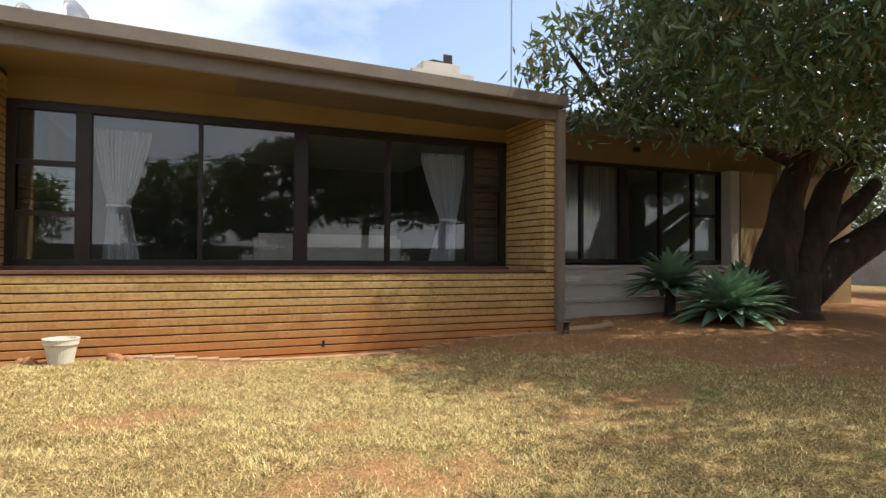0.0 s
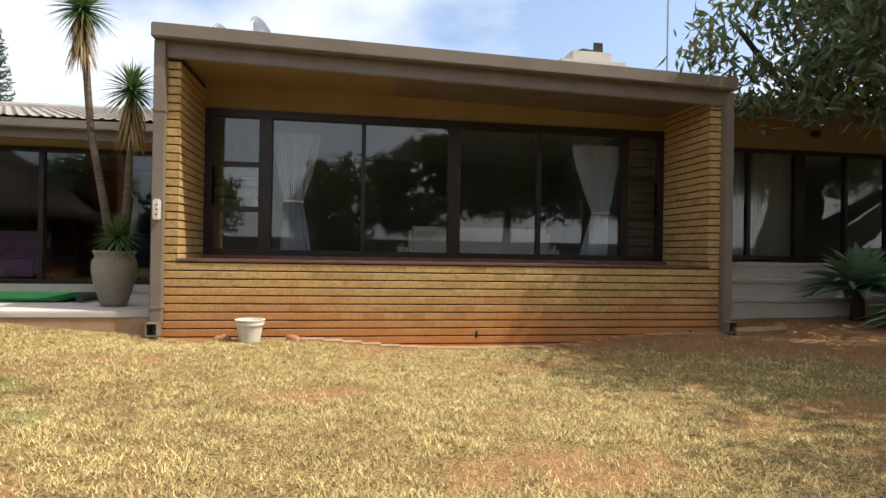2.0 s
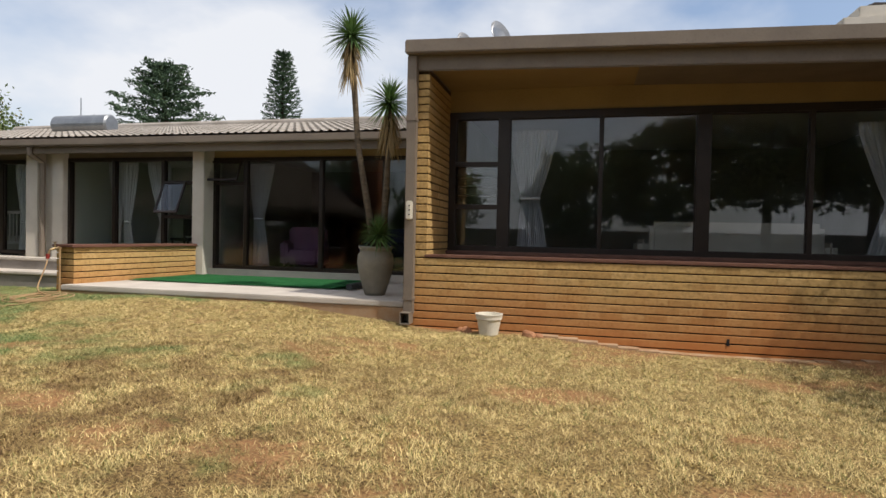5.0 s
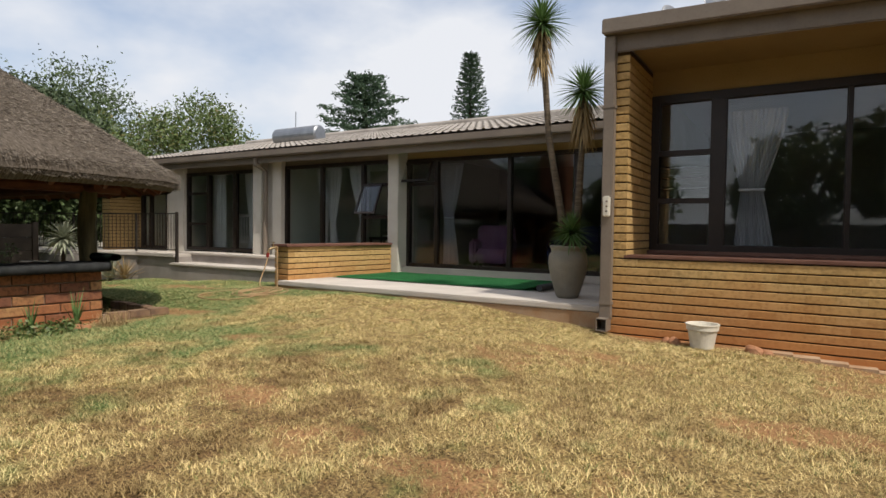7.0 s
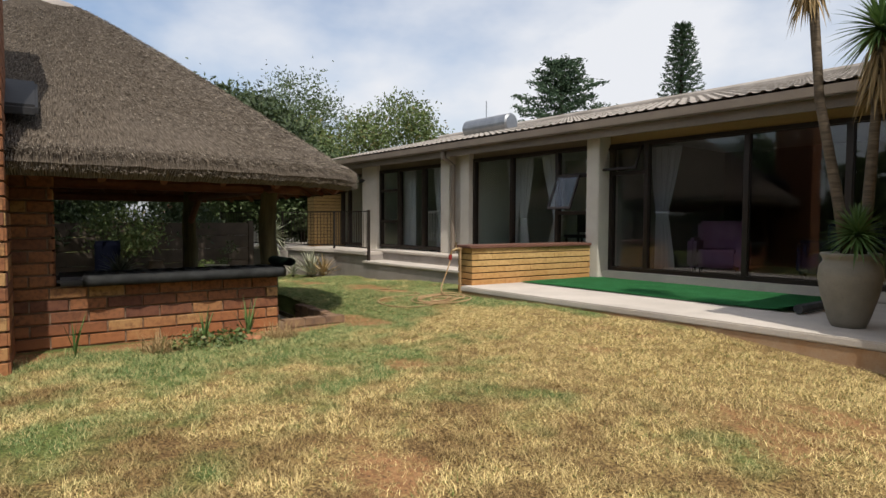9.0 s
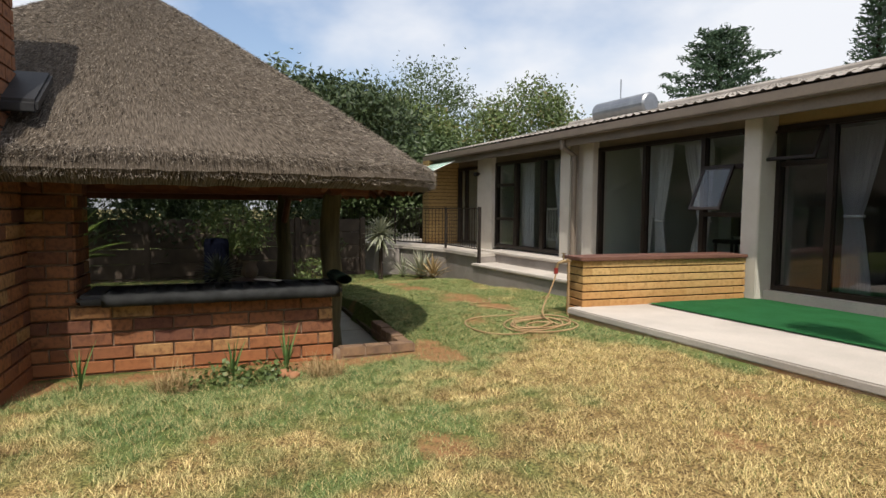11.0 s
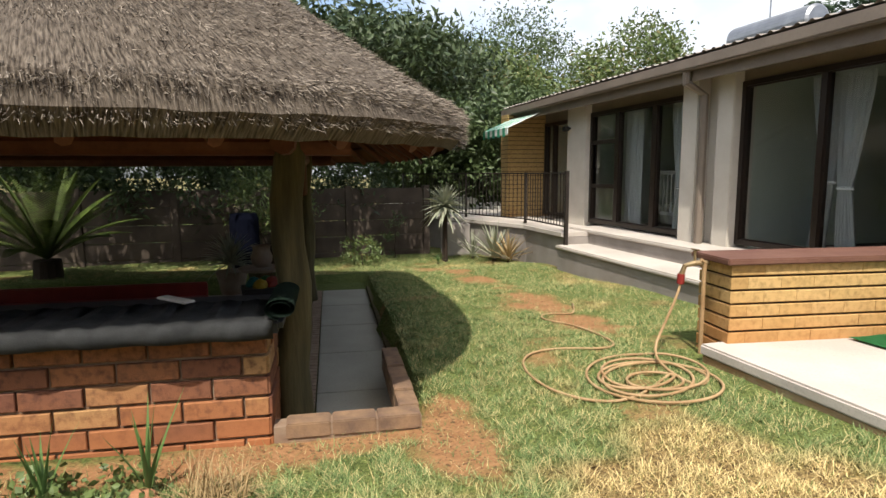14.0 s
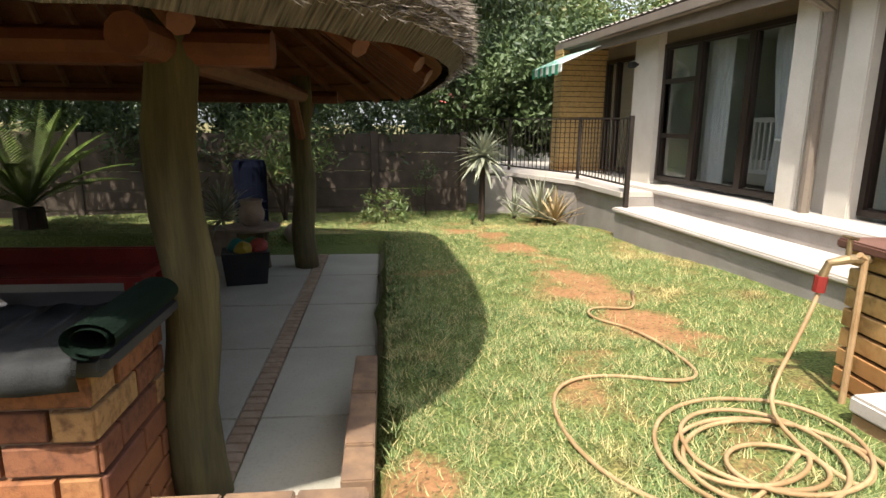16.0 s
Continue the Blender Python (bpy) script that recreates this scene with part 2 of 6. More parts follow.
THATCH = thatch_material()
m = Mat("thatch_straw", 0.9, spec=0.1)
STRAW = m.color(m.mix(m.island(), (0.022, 0.017, 0.013), (0.36, 0.31, 0.25))).m


def glass_material(name, tint, r0):
    """Thin glass: clear with a mirror share that grows towards grazing, the same on both faces."""
    m = Mat(name)
    g = m.n.new("ShaderNodeBsdfGlossy")
    g.inputs["Roughness"].default_value = 0.012
    tr = m.n.new("ShaderNodeBsdfTransparent")
    tr.inputs["Color"].default_value = (*tint, 1)
    lw = m.n.new("ShaderNodeLayerWeight")
    lw.inputs["Blend"].default_value = 0.5
    fac = m.math("ADD", m.math("MULTIPLY", m.math("POWER", lw.outputs["Facing"], 4.0), 1.0 - r0), r0)
    mx = m.n.new("ShaderNodeMixShader")
    m.l.new(fac, mx.inputs[0])
    m.l.new(tr.outputs[0], mx.inputs[1])
    m.l.new(g.outputs[0], mx.inputs[2])
    m.l.new(mx.outputs[0], m.n["Material Output"].inputs["Surface"])
    return m.m


GLASS = glass_material("window_glass", (0.90, 0.91, 0.91), 0.065)
GLASS_DARK = glass_material("smoky_patio_glass", (0.78, 0.79, 0.80), 0.06)
GLASS_CLEAR = glass_material("clear_door_glass", (0.93, 0.95, 0.94), 0.055)


# worn spots of the lawn: x, y, and half sizes
WORN = ((-10.3, 8.6, 1.2, 0.4), (-8.9, 8.6, 0.6, 0.35), (-8.2, 7.85, 0.55, 0.35), (-12.2, 8.6, 1.2, 0.3), (0.3, 4.85, 0.6, 0.35), (-1.05, 6.25, 0.55, 0.25), (-2.6, 7.1, 0.65, 0.35), (-4.0, 4.9, 0.6, 0.3), (-3.1, 4.55, 0.5, 0.3), (1.2, 7.5, 0.8, 0.3), (-7.3, 6.95, 0.6, 0.22), (-13.5, 8.3, 0.7, 0.4), (2.4, 5.6, 0.5, 0.3), (-5.3, 6.0, 0.35, 0.25))


def bare_at(x, y):
    """How bare the lawn is at a place, 0 to 1: worn spots, thin patches, the wall foot and the soil under the big tree."""
    n = noise.noise((x * 0.8 + 7, y * 0.8, 3)) + 0.7 * noise.noise((x * 2.3, y * 2.3, 9)) + 0.4 * noise.noise((x * 6.0, y * 6.0, 5))
    b = 0.55 * min(1.0, max(0.0, (n - 0.34) / 0.35))
    for sx, sy, rx, ry in WORN:
        d = ((x - sx) / rx) ** 2 + ((y - sy) / ry) ** 2 + 1.5 * n
        b = max(b, (0.9 if x < -6.9 else 0.66) * min(1.0, 1.1 - d))
    if x > -2.7 and y > 7.9:
        b = max(b, min(0.75, (y - 8.22 + 0.3 * n) / 0.25))
    if x < -7.05 and y < 7.0:
        b = max(b, min(0.9, (0.28 - abs(x + 7.45) + 0.2 * n) / 0.2))
    if x > 1.5 and y > 2:
        b = max(b, min(0.85, (x - 3.3 + (y - 6.2) * 0.9 + 1.1 * n) / 1.1))
    return max(0.0, b)


def lawn_colors(m, blade):
    """Straw lawn with green and brown patches, by place; blades and soil share the patches."""
    big = m.noise(0.55, 4, world=True)
    mid = m.noise(2.3, 4, world=True)
    x = m.axis(0)
    y = m.axis(1)
    # greener towards the thatched shelter, paler before the patio
    lean = m.math("ADD", m.ramp(x, -3.0, -6.9), m.math("MULTIPLY", m.math("SUBTRACT", big, 0.5), 2.2))
    dry = m.math("MULTIPLY", m.math("MULTIPLY", m.ramp(y, 6.3, 7.4), m.ramp(x, -7.0, -6.3)), m.ramp(y, 8.45, 8.2))
    lean = m.math("SUBTRACT", lean, m.math("MULTIPLY", dry, 0.65))
    green = m.ramp(m.math("ADD", lean, m.math("MULTIPLY", m.math("SUBTRACT", mid, 0.5), 2.4)), 0.30, 0.85)
    old = m.math("MULTIPLY", m.ramp(m.noise(1.9, 6, world=True, rough=0.65), 0.46, 0.57), m.math("ADD", m.math("MULTIPLY", m.ramp(x, 0.6, -2.6), 0.65), 0.35))
    old = m.math("MULTIPLY", old, m.math("SUBTRACT", 1.0, dry))
    if blade:
        r = m.island()
        straw = m.mix(m.ramp(r, 0.0, 0.75), (0.15, 0.10, 0.035), (0.84, 0.67, 0.31))
        straw = m.mix(m.ramp(r, 0.86, 0.9), straw, (0.13, 0.17, 0.045))
        brown = m.mix(r, (0.075, 0.045, 0.017), (0.36, 0.24, 0.10))
        grass = m.mix(m.ramp(r, 0.0, 0.85), (0.045, 0.115, 0.034), (0.19, 0.29, 0.105))
        grass = m.mix(m.ramp(r, 0.74, 0.82), grass, (0.52, 0.43, 0.2))
    else:
        fine = m.ramp(m.noise(70, 4, world=True), 0.36, 0.64)
        straw = m.mix(fine, (0.06, 0.036, 0.015), (0.36, 0.26, 0.105))
        brown = m.mix(fine, (0.045, 0.026, 0.012), (0.19, 0.115, 0.05))
        grass = m.mix(fine, (0.045, 0.07, 0.018), (0.13, 0.18, 0.05))
    worn = m.math("MULTIPLY", m.ramp(x, -1.2, -2.6), m.ramp(y, 6.8, 5.4))
    straw = m.mix(m.math("MULTIPLY", old, m.math("ADD", m.math("MULTIPLY", worn, 0.3), 0.5)), straw, brown)
    return m.mix(m.math("MULTIPLY", green, 0.85), straw, grass), x


def ground_material():
    m = Mat("dry_lawn_ground", 0.95, spec=0.1)
    c, x = lawn_colors(m, False)
    soil = m.mix(m.noise(9, 4, world=True), (0.20, 0.085, 0.038), (0.40, 0.215, 0.105))
    soil = m.mix(m.ramp(m.noise(45, 3, world=True), 0.56, 0.66), soil, (0.10, 0.055, 0.03))
    at = m.n.new("ShaderNodeAttribute")
    at.attribute_name = "bare"
    edge = m.math("ADD", at.outputs["Fac"], m.math("MULTIPLY", m.math("SUBTRACT", m.noise(16, 4, world=True), 0.5), 0.9))
    c = m.mix(m.math("MULTIPLY", m.ramp(edge, 0.22, 0.85), 0.9), c, soil)
    far = m.ramp(m.math("ABSOLUTE", x), 24, 40)
    m.color(m.mix(far, c, (0.16, 0.14, 0.06))).bump(m.noise(30, 5, world=True), 0.03, 0.7)
    return m.m


GROUND = ground_material()
m = Mat("lawn_blades", 0.8, spec=0.2)
BLADE = m.color(lawn_colors(m, True)[0]).m
# ---- builders ----
def bm_new():
    return bmesh.new()


def box(bm, x0, x1, y0, y1, z0, z1, bev=0.0):
    r = bmesh.ops.create_cube(bm, size=1.0)
    for v in r["verts"]:
        v.co = Vector((x0 + (v.co.x + 0.5) * (x1 - x0), y0 + (v.co.y + 0.5) * (y1 - y0), z0 + (v.co.z + 0.5) * (z1 - z0)))
    if bev:
        edges = list({e for v in r["verts"] for e in v.link_edges})
        bmesh.ops.bevel(bm, geom=edges, offset=bev, segments=2, affect="EDGES")
    return bm


def tube(bm, points, radii, n=8, cap=True):
    """A round tube through points with a radius at each."""
    points = [Vector(p) for p in points]
    rings = []
    for i, p in enumerate(points):
        d = (points[min(i + 1, len(points) - 1)] - points[max(i - 1, 0)]).normalized()
        a = d.orthogonal().normalized() if i == 0 else (rings_a - d * rings_a.dot(d)).normalized()
        rings_a = a
        b = d.cross(a)
        r = radii[i] if isinstance(radii, (list, tuple)) else radii
        rings.append([bm.verts.new(p + (a * math.cos(2 * math.pi * k / n) + b * math.sin(2 * math.pi * k / n)) * r) for k in range(n)])
    for u, v in zip(rings, rings[1:]):
        for k in range(n):
            bm.faces.new((u[k], u[(k + 1) % n], v[(k + 1) % n], v[k]))
    if cap:
        bm.faces.new(rings[0][::-1])
        bm.faces.new(rings[-1])
    return bm


def lathe(bm, profile, n=32, centre=(0, 0, 0)):
    """A turned body from (radius, z) pairs."""
    c = Vector(centre)
    rings = [[bm.verts.new(c + Vector((r * math.cos(2 * math.pi * k / n), r * math.sin(2 * math.pi * k / n), z))) for k in range(n)] for r, z in profile]
    for u, v in zip(rings, rings[1:]):
        for k in range(n):
            bm.faces.new((u[k], u[(k + 1) % n], v[(k + 1) % n], v[k]))
    bm.faces.new(rings[0][::-1])
    bm.faces.new(rings[-1])
    return bm


def mesh_of(bm, name, material, smooth=False):
    me = bpy.data.meshes.new(name)
    bmesh.ops.recalc_face_normals(bm, faces=bm.faces)
    bm.to_mesh(me)
    bm.free()
    me.materials.append(material)
    if smooth:
        me.polygons.foreach_set("use_smooth", [True] * len(me.polygons))
    return me


def part(name, bm, material, parent, label="", smooth=False):
    ob = new(name, mesh_of(bm, name, material, smooth))
    ob.parent = parent
    return tagged(ob, label) if label else ob


def thing(name, loc, label, category, group="", kind="", rz=0.0):
    ob = new(name)
    ob.empty_display_size = 0.2
    ob.matrix_world = pose(*loc, 0, 0, rz)
    return tagged(ob, label, category, group, kind)


def solo(name, bm, material, label, category, kind="", smooth=False, group=""):
    ob = new(name, mesh_of(bm, name, material, smooth))
    return tagged(ob, label, category, group, kind)


def soup(name, verts, faces, material, parent=None, kind="stuff", label="", category="", uvs=None):
    """A large joined mesh from arrays."""
    me = bpy.data.meshes.new(name)
    me.from_pydata(np.asarray(verts).reshape(-1, 3).tolist(), [], [tuple(int(i) for i in q) for q in faces])
    me.materials.append(material)
    if uvs is not None:
        me.uv_layers.new(name="UVMap").data.foreach_set("uv", np.asarray(uvs, float).ravel())
    ob = new(name, me)
    ob.parent = parent
    return tagged(ob, label, category, "", kind)


RNG = np.random.default_rng(7)


def leaves(centres, size, spread, along=None, droop=0.0, width=0.36):
    """Folded diamond leaves: four corners round each centre, in arrays."""
    n = len(centres)
    d = RNG.normal(size=(n, 3)) if along is None else along + RNG.normal(size=(n, 3)) * spread
    d[:, 2] -= droop
    d /= np.linalg.norm(d, axis=1)[:, None] + 1e-9
    s = np.cross(d, RNG.normal(size=(n, 3)))
    s /= np.linalg.norm(s, axis=1)[:, None] + 1e-9
    up = np.cross(s, d)
    ln = size * RNG.uniform(0.65, 1.3, n)[:, None]
    v = np.empty((n, 4, 3))
    v[:, 0] = centres - d * ln * 0.5
    v[:, 1] = centres + s * ln * width * 0.5 + up * ln * 0.06
    v[:, 2] = centres + d * ln * 0.5
    v[:, 3] = centres - s * ln * width * 0.5 + up * ln * 0.06
    f = np.arange(n * 4).reshape(n, 4)
    return v.reshape(-1, 3), f


def clumps(count, centre, radius, per, jitter, flat=1.0, hollow=0.55):
    """Leaf places: clumps over the shell of an uneven crown, with gaps between."""
    u = RNG.normal(size=(count, 3))
    u /= np.linalg.norm(u, axis=1)[:, None]
    k = u * (hollow + (1 - hollow) * RNG.random(count) ** 0.5)[:, None] * np.array(radius) + np.array(centre)
    p = np.repeat(k, per, axis=0)
    return p + RNG.normal(size=p.shape) * jitter * np.array([1, 1, flat])


# ---- brick work ----
BRICK_MESH = {}


def brick_mesh(length, depth, height, material, side=0.0004):
    key = (round(length, 3), depth, height, material.name, side)
    if key not in BRICK_MESH:
        bm = bm_new()
        box(bm, side, length - side, 0, depth, 0, height)
        edges = [e for e in bm.edges if all(abs(v.co.y) < 1e-4 for v in e.verts) and (side > 0.002 or abs(e.verts[0].co.z - e.verts[1].co.z) < 1e-4)]
        bmesh.ops.bevel(bm, geom=edges, offset=0.004, segments=1, affect="EDGES")
        BRICK_MESH[key] = mesh_of(bm, "brick", material)
    return BRICK_MESH[key]


def brick_face(parent, start, angle, length, courses, material, course=0.087, gap=0.0145, unit=0.226, depth=0.03, skip=None, shift=0.0, ragged=0.004, side=0.0004):
    """Bricks laid along a wall's face. start: lower corner on the face, seen from outside at its left; angle: way of the run."""
    way = Vector((math.cos(radians(angle)), math.sin(radians(angle)), 0))
    for c in range(courses):
        x = -unit / 2 if (c + int(shift)) % 2 else 0.0
        while x < length - 0.01:
            a, b = max(x, 0), min(x + unit, length)
            if b - a > 0.02 and not (skip and skip((a + b) / 2, c)):
                ob = new("brick", brick_mesh(b - a, depth, course - gap, material, side))
                at = Vector(start) + way * a + Vector((0, 0, c * course)) + Vector((way.y, -way.x, 0)) * random.uniform(0, ragged)
                ob.parent = parent
                ob.matrix_basis = pose(*at, 0, 0, angle)
            x += unit


def brick_sheet(name, parent, runs, material, course=0.087, gap=0.013, unit=0.226, depth=0.03, side=0.0005):
    """The same courses joined into one mesh, for runs of (start, angle, length, courses)."""
    v, f = [], []
    for start, angle, length, courses in runs:
        way = np.array([math.cos(radians(angle)), math.sin(radians(angle)), 0])
        inn = np.array([-way[1], way[0], 0])
        for c in range(courses):
            x = -unit / 2 if c % 2 else 0.0
            while x < length - 0.01:
                a, b = max(x, 0) + side, min(x + unit, length) - side
                if b - a > 0.02:
                    o = np.array(start) + np.array([0, 0, c * course]) - inn * random.uniform(0, 0.002)
                    k = len(v)
                    for z in (0, course - gap):
                        for s, t in ((a, 0), (b, 0), (b, depth), (a, depth)):
                            v.append(o + way * s + inn * t + np.array([0, 0, z]))
                    f += [(k, k + 1, k + 5, k + 4), (k + 4, k + 5, k + 6, k + 7), (k + 3, k + 2, k + 1, k), (k + 1, k + 2, k + 6, k + 5), (k, k + 4, k + 7, k + 3)]
                x += unit
    return soup(name, np.array(v), f, material, parent)


# ---- ground ----
HILLS = ((-1.6, 6.5, 0.03), (0.5, 7.2, -0.04), (0.6, 8.6, -0.05), (-2.6, 8.5, 0.02), (3.6, 8.5, 0.10), (-3.1, 7.2, 0.15), (-4.6, 6.9, 0.18), (-4.8, 5.9, 0.15),
         (-3.7, 4.8, 0.10), (-5.4, 4.5, 0.14), (-6.3, 7.6, 0.21), (-6.7, 5.6, 0.13), (-7.3, 4.2, 0.11), (-7.5, 7.0, 0.06), (-7.45, 6.45, 0.03), (-7.4, 5.9, 0.05), (-7.4, 5.1, 0.06), (-6.8, 7.0, 0.14), (-7.4, 8.2, 0.20), (-9.4, 8.1, 0.14),
         (-9.6, 9.3, 0.10), (-12.3, 9.6, 0.0), (-14.8, 10.0, -0.12), (-14.5, 8.9, -0.15), (-14.5, 7.3, -0.15), (-12.2, 7.4, 0.0), (-19, 8, -0.3), (-19, 2, -0.3),
         (0, 2.5, -0.2), (0, -8, -0.4), (6, 9, 0.15), (7, 10, 0.2), (12, 11, 0.12), (9, 5, 0.0), (-8, 0, 0.1), (20, 0, -0.2), (-20, -8, -0.3), (-3.0, 9.2, 0.15), (-7.5, 9.5, 0.25), (-4.5, 8.45, 0.27), (-6.0, 8.45, 0.28), (-3.2, 8.4, 0.17), (-7.3, 8.5, 0.26))
HILL = np.array(HILLS)


def lay(x, y):
    """The height of the lawn at a place."""
    w = 1.0 / (((HILL[:, 0] - x) ** 2 + (HILL[:, 1] - y) ** 2) ** 1.6 + 0.12)
    z = float((w * HILL[:, 2]).sum() / w.sum())
    # the shelter's floor lies in a cut bank
    if -13.2 < x < -7.75 and 1.2 < y < 6.88 - (x + 7.72) * 0.087:
        z = min(z, -0.16)
    return z


def build_ground():
    xs = np.concatenate([[-400, -150, -70, -40, -30], np.concatenate([np.arange(-24, -14, 0.16), np.arange(-14, 6, 0.08), np.arange(6, 14.01, 0.16)]), [16, 20, 30, 50, 90, 200, 400]])
    ys = np.concatenate([[-400, -150, -60, -30, -16, -10, -5, -2], np.arange(0, 13.01, 0.1), [15, 20, 30, 50, 90, 200, 400]])
    v = []
    for y in ys:
        for x in xs:
            far = abs(x) > 30 or abs(y) > 20
            z = -0.35 if far else lay(x, y) + (0.012 * noise.noise((x * 2.3, y * 2.3, 0)) if y < 13 else 0)
            v.append((x, y, z))
    n = len(xs)
    f = [(j * n + i, j * n + i + 1, (j + 1) * n + i + 1, (j + 1) * n + i) for j in range(len(ys) - 1) for i in range(n - 1)]
    ob = soup("ground", np.array(v), f, GROUND, None, "structure", "dry straw-coloured lawn with green and bare red soil patches", "ground")
    ob.data.polygons.foreach_set("use_smooth", [True] * len(ob.data.polygons))
    ob.data.attributes.new("bare", "FLOAT", "POINT").data.foreach_set("value", [bare_at(p[0], p[1]) if abs(p[0]) < 25 and -3 < p[1] < 14 else 0.0 for p in v])


def solid_at(x, y):
    if y > 8.5 and -2.8 < x < 3.9: return True
    if -7.75 < x < -2.6 and y > 8.6: return True
    if -8.3 < x < -7.6 and y > 8.7: return True
    if x < -8.1 and y > 10.0: return True
    if -13.4 < x < -7.55 and 1.0 < y < 6.88 - (x + 7.72) * 0.087: return True
    return y > 10.4


def build_grass(count=760000):
    """Lawn blades: narrow bent triangles, thick near the path, thinner on bare soil."""
    p = []
    while len(p) < count:
        x, y = random.uniform(-15.5, 5.5), random.uniform(2.6, 10.2)
        if solid_at(x, y):
            continue
        near = -9.5 < x < 1.5 and y < 8.5
        keep = max(0.1, 1.0 - 1.05 * bare_at(x, y)) * (0.5 + 1.1 * noise.noise((x * 8, y * 8, 4)) + 0.5 * noise.noise((x * 21, y * 21, 6)))
        if not near:
            keep *= 0.4
        if random.random() < keep:
            p.append((x, y, lay(x, y)))
    p = np.array(p)
    n = len(p)
    a = RNG.uniform(0, 2 * math.pi, n)
    side = np.stack([np.cos(a), np.sin(a), np.zeros(n)], 1)
    out = np.stack([-np.sin(a), np.cos(a), np.zeros(n)], 1)
    green = (p[:, 0] < -6.0)
    h = RNG.uniform(0.010, 0.030, n) * np.where(green, 1.35, 1.0)
    w = RNG.uniform(0.0011, 0.0026, n)
    lean = RNG.uniform(0.4, 2.4, n)
    v = np.empty((n, 3, 3))
    v[:, 0] = p - side * w[:, None] - [0, 0, 0.004]
    v[:, 1] = p + side * w[:, None] - [0, 0, 0.004]
    v[:, 2] = p + out * (h * lean)[:, None] + np.stack([np.zeros(n), np.zeros(n), h], 1)
    soup("lawn_grass", v.reshape(-1, 3), np.arange(n * 3).reshape(n, 3), BLADE, None, "stuff", "short dry grass blades turning green near the thatched shelter", "grass")


# ---- windows, curtains ----
def bar(bm, x0, x1, z0, z1, y, d=0.05):
    box(bm, x0, x1, y - d, y + d, z0, z1)


def window_wall(name, x0, x1, y, z0, z1, uprights, label, glass, transoms=(), fw=0.055, mw=0.033):
    mws = mw if isinstance(mw, tuple) else (mw,) * len(uprights)
    """A glazed aluminium wall facing the garden: outer frame, uprights at x, transoms as (bay, height), one pane a field."""
    top = thing(name, (x0, y, z0), label, "window", kind="structure")
    L, H = x1 - x0, z1 - z0
    bm = bm_new()
    bar(bm, 0, L, 0, fw, 0)
    bar(bm, 0, L, H - fw, H, 0)
    bar(bm, 0, fw, fw, H - fw, 0)
    bar(bm, L - fw, L, fw, H - fw, 0)
    part("window_frame", bm, FRAME, top)
    cuts = [0.0] + [u - x0 for u in uprights] + [L]
    for u, mw in zip(cuts[1:-1], mws):
        bm = bm_new()
        bar(bm, u - mw, u + mw, fw, H - fw, 0, 0.045)
        part("mullion", bm, FRAME, top)
    for i, (a, b) in enumerate(zip(cuts, cuts[1:])):
        hs = [fw] + [h - z0 for bay, h in transoms if bay == i] + [H - fw]
        a2, b2 = (a + fw if i == 0 else a + mws[i - 1]), (b - fw if i == len(cuts) - 2 else b - mws[i])
        for h in hs[1:-1]:
            bm = bm_new()
            bar(bm, a2, b2, h - 0.03, h + 0.03, 0, 0.04)
            part("transom", bm, FRAME, top)
        for lo, hi in zip(hs, hs[1:]):
            bm = bm_new()
            box(bm, a2 - 0.005, b2 + 0.005, -0.004, 0.004, lo, hi)
            ob = part("pane", bm, glass, top)
            ob.visible_shadow = False
            bm = bm_new()
            for q in ((a2, b2, lo, lo + 0.012), (a2, b2, hi - 0.012, hi), (a2, a2 + 0.012, lo + 0.012, hi - 0.012), (b2 - 0.012, b2, lo + 0.012, hi - 0.012)):
                bar(bm, *q, 0, 0.02)
            part("sash", bm, FRAME, top)
    return top


def curtain(x, y, z0, z1, width, tie=None, pull=0.0, label="", material=None):
    """A hanging curtain in folds; tied in at a height towards x + pull."""
    label = label or "pale blue-grey curtain hanging in folds behind the glass"
    top = thing("curtain", (x, y, z0), label, "curtain", "curtains")
    nu, nv = 64, 26
    bm = bm_new()
    rows = []
    for j in range(nv + 1):
        t = j / nv
        z = (z1 - z0) * t
        k, mid = 1.0, 0.0
        if tie:
            d = (z - (tie - z0)) / (z1 - z0)
            k = 0.34 + 0.66 * min(1, abs(d) * (2.0 if d > 0 else 0.9)) ** 0.8
            mid = pull * (1 - min(1, abs(d) * (1.6 if d > 0 else 2.6)))
        row = []
        for i in range(nu + 1):
            s = i / nu - 0.5
            fold = math.sin(i * 1.35 + 0.7 * math.sin(t * 3)) * 0.035 * (0.7 + 0.5 * math.sin(i * 0.37))
            row.append(bm.verts.new((mid + s * width * k, fold, z)))
        rows.append(row)
    for u, v in zip(rows, rows[1:]):
        for i in range(nu):
            bm.faces.new((u[i], u[i + 1], v[i + 1], v[i]))
    bmesh.ops.solidify(bm, geom=bm.faces[:], thickness=0.004)
    cloth = part("fabric", bm, material or CURTAIN, top, smooth=True)
    if tie:
        bm = bm_new()
        tube(bm, [(pull + width * 0.19 * math.cos(a), 0.055 * math.sin(a), tie - z0) for a in np.linspace(0, 2 * math.pi, 17)], 0.018, 6, False)
        part("tie_back", bm, material or CURTAIN, cloth)
    return top

# ---- front wing of the house ----
FX0, FX1, FY, WY = -2.72, 3.74, 8.6, 9.69
build_ground()


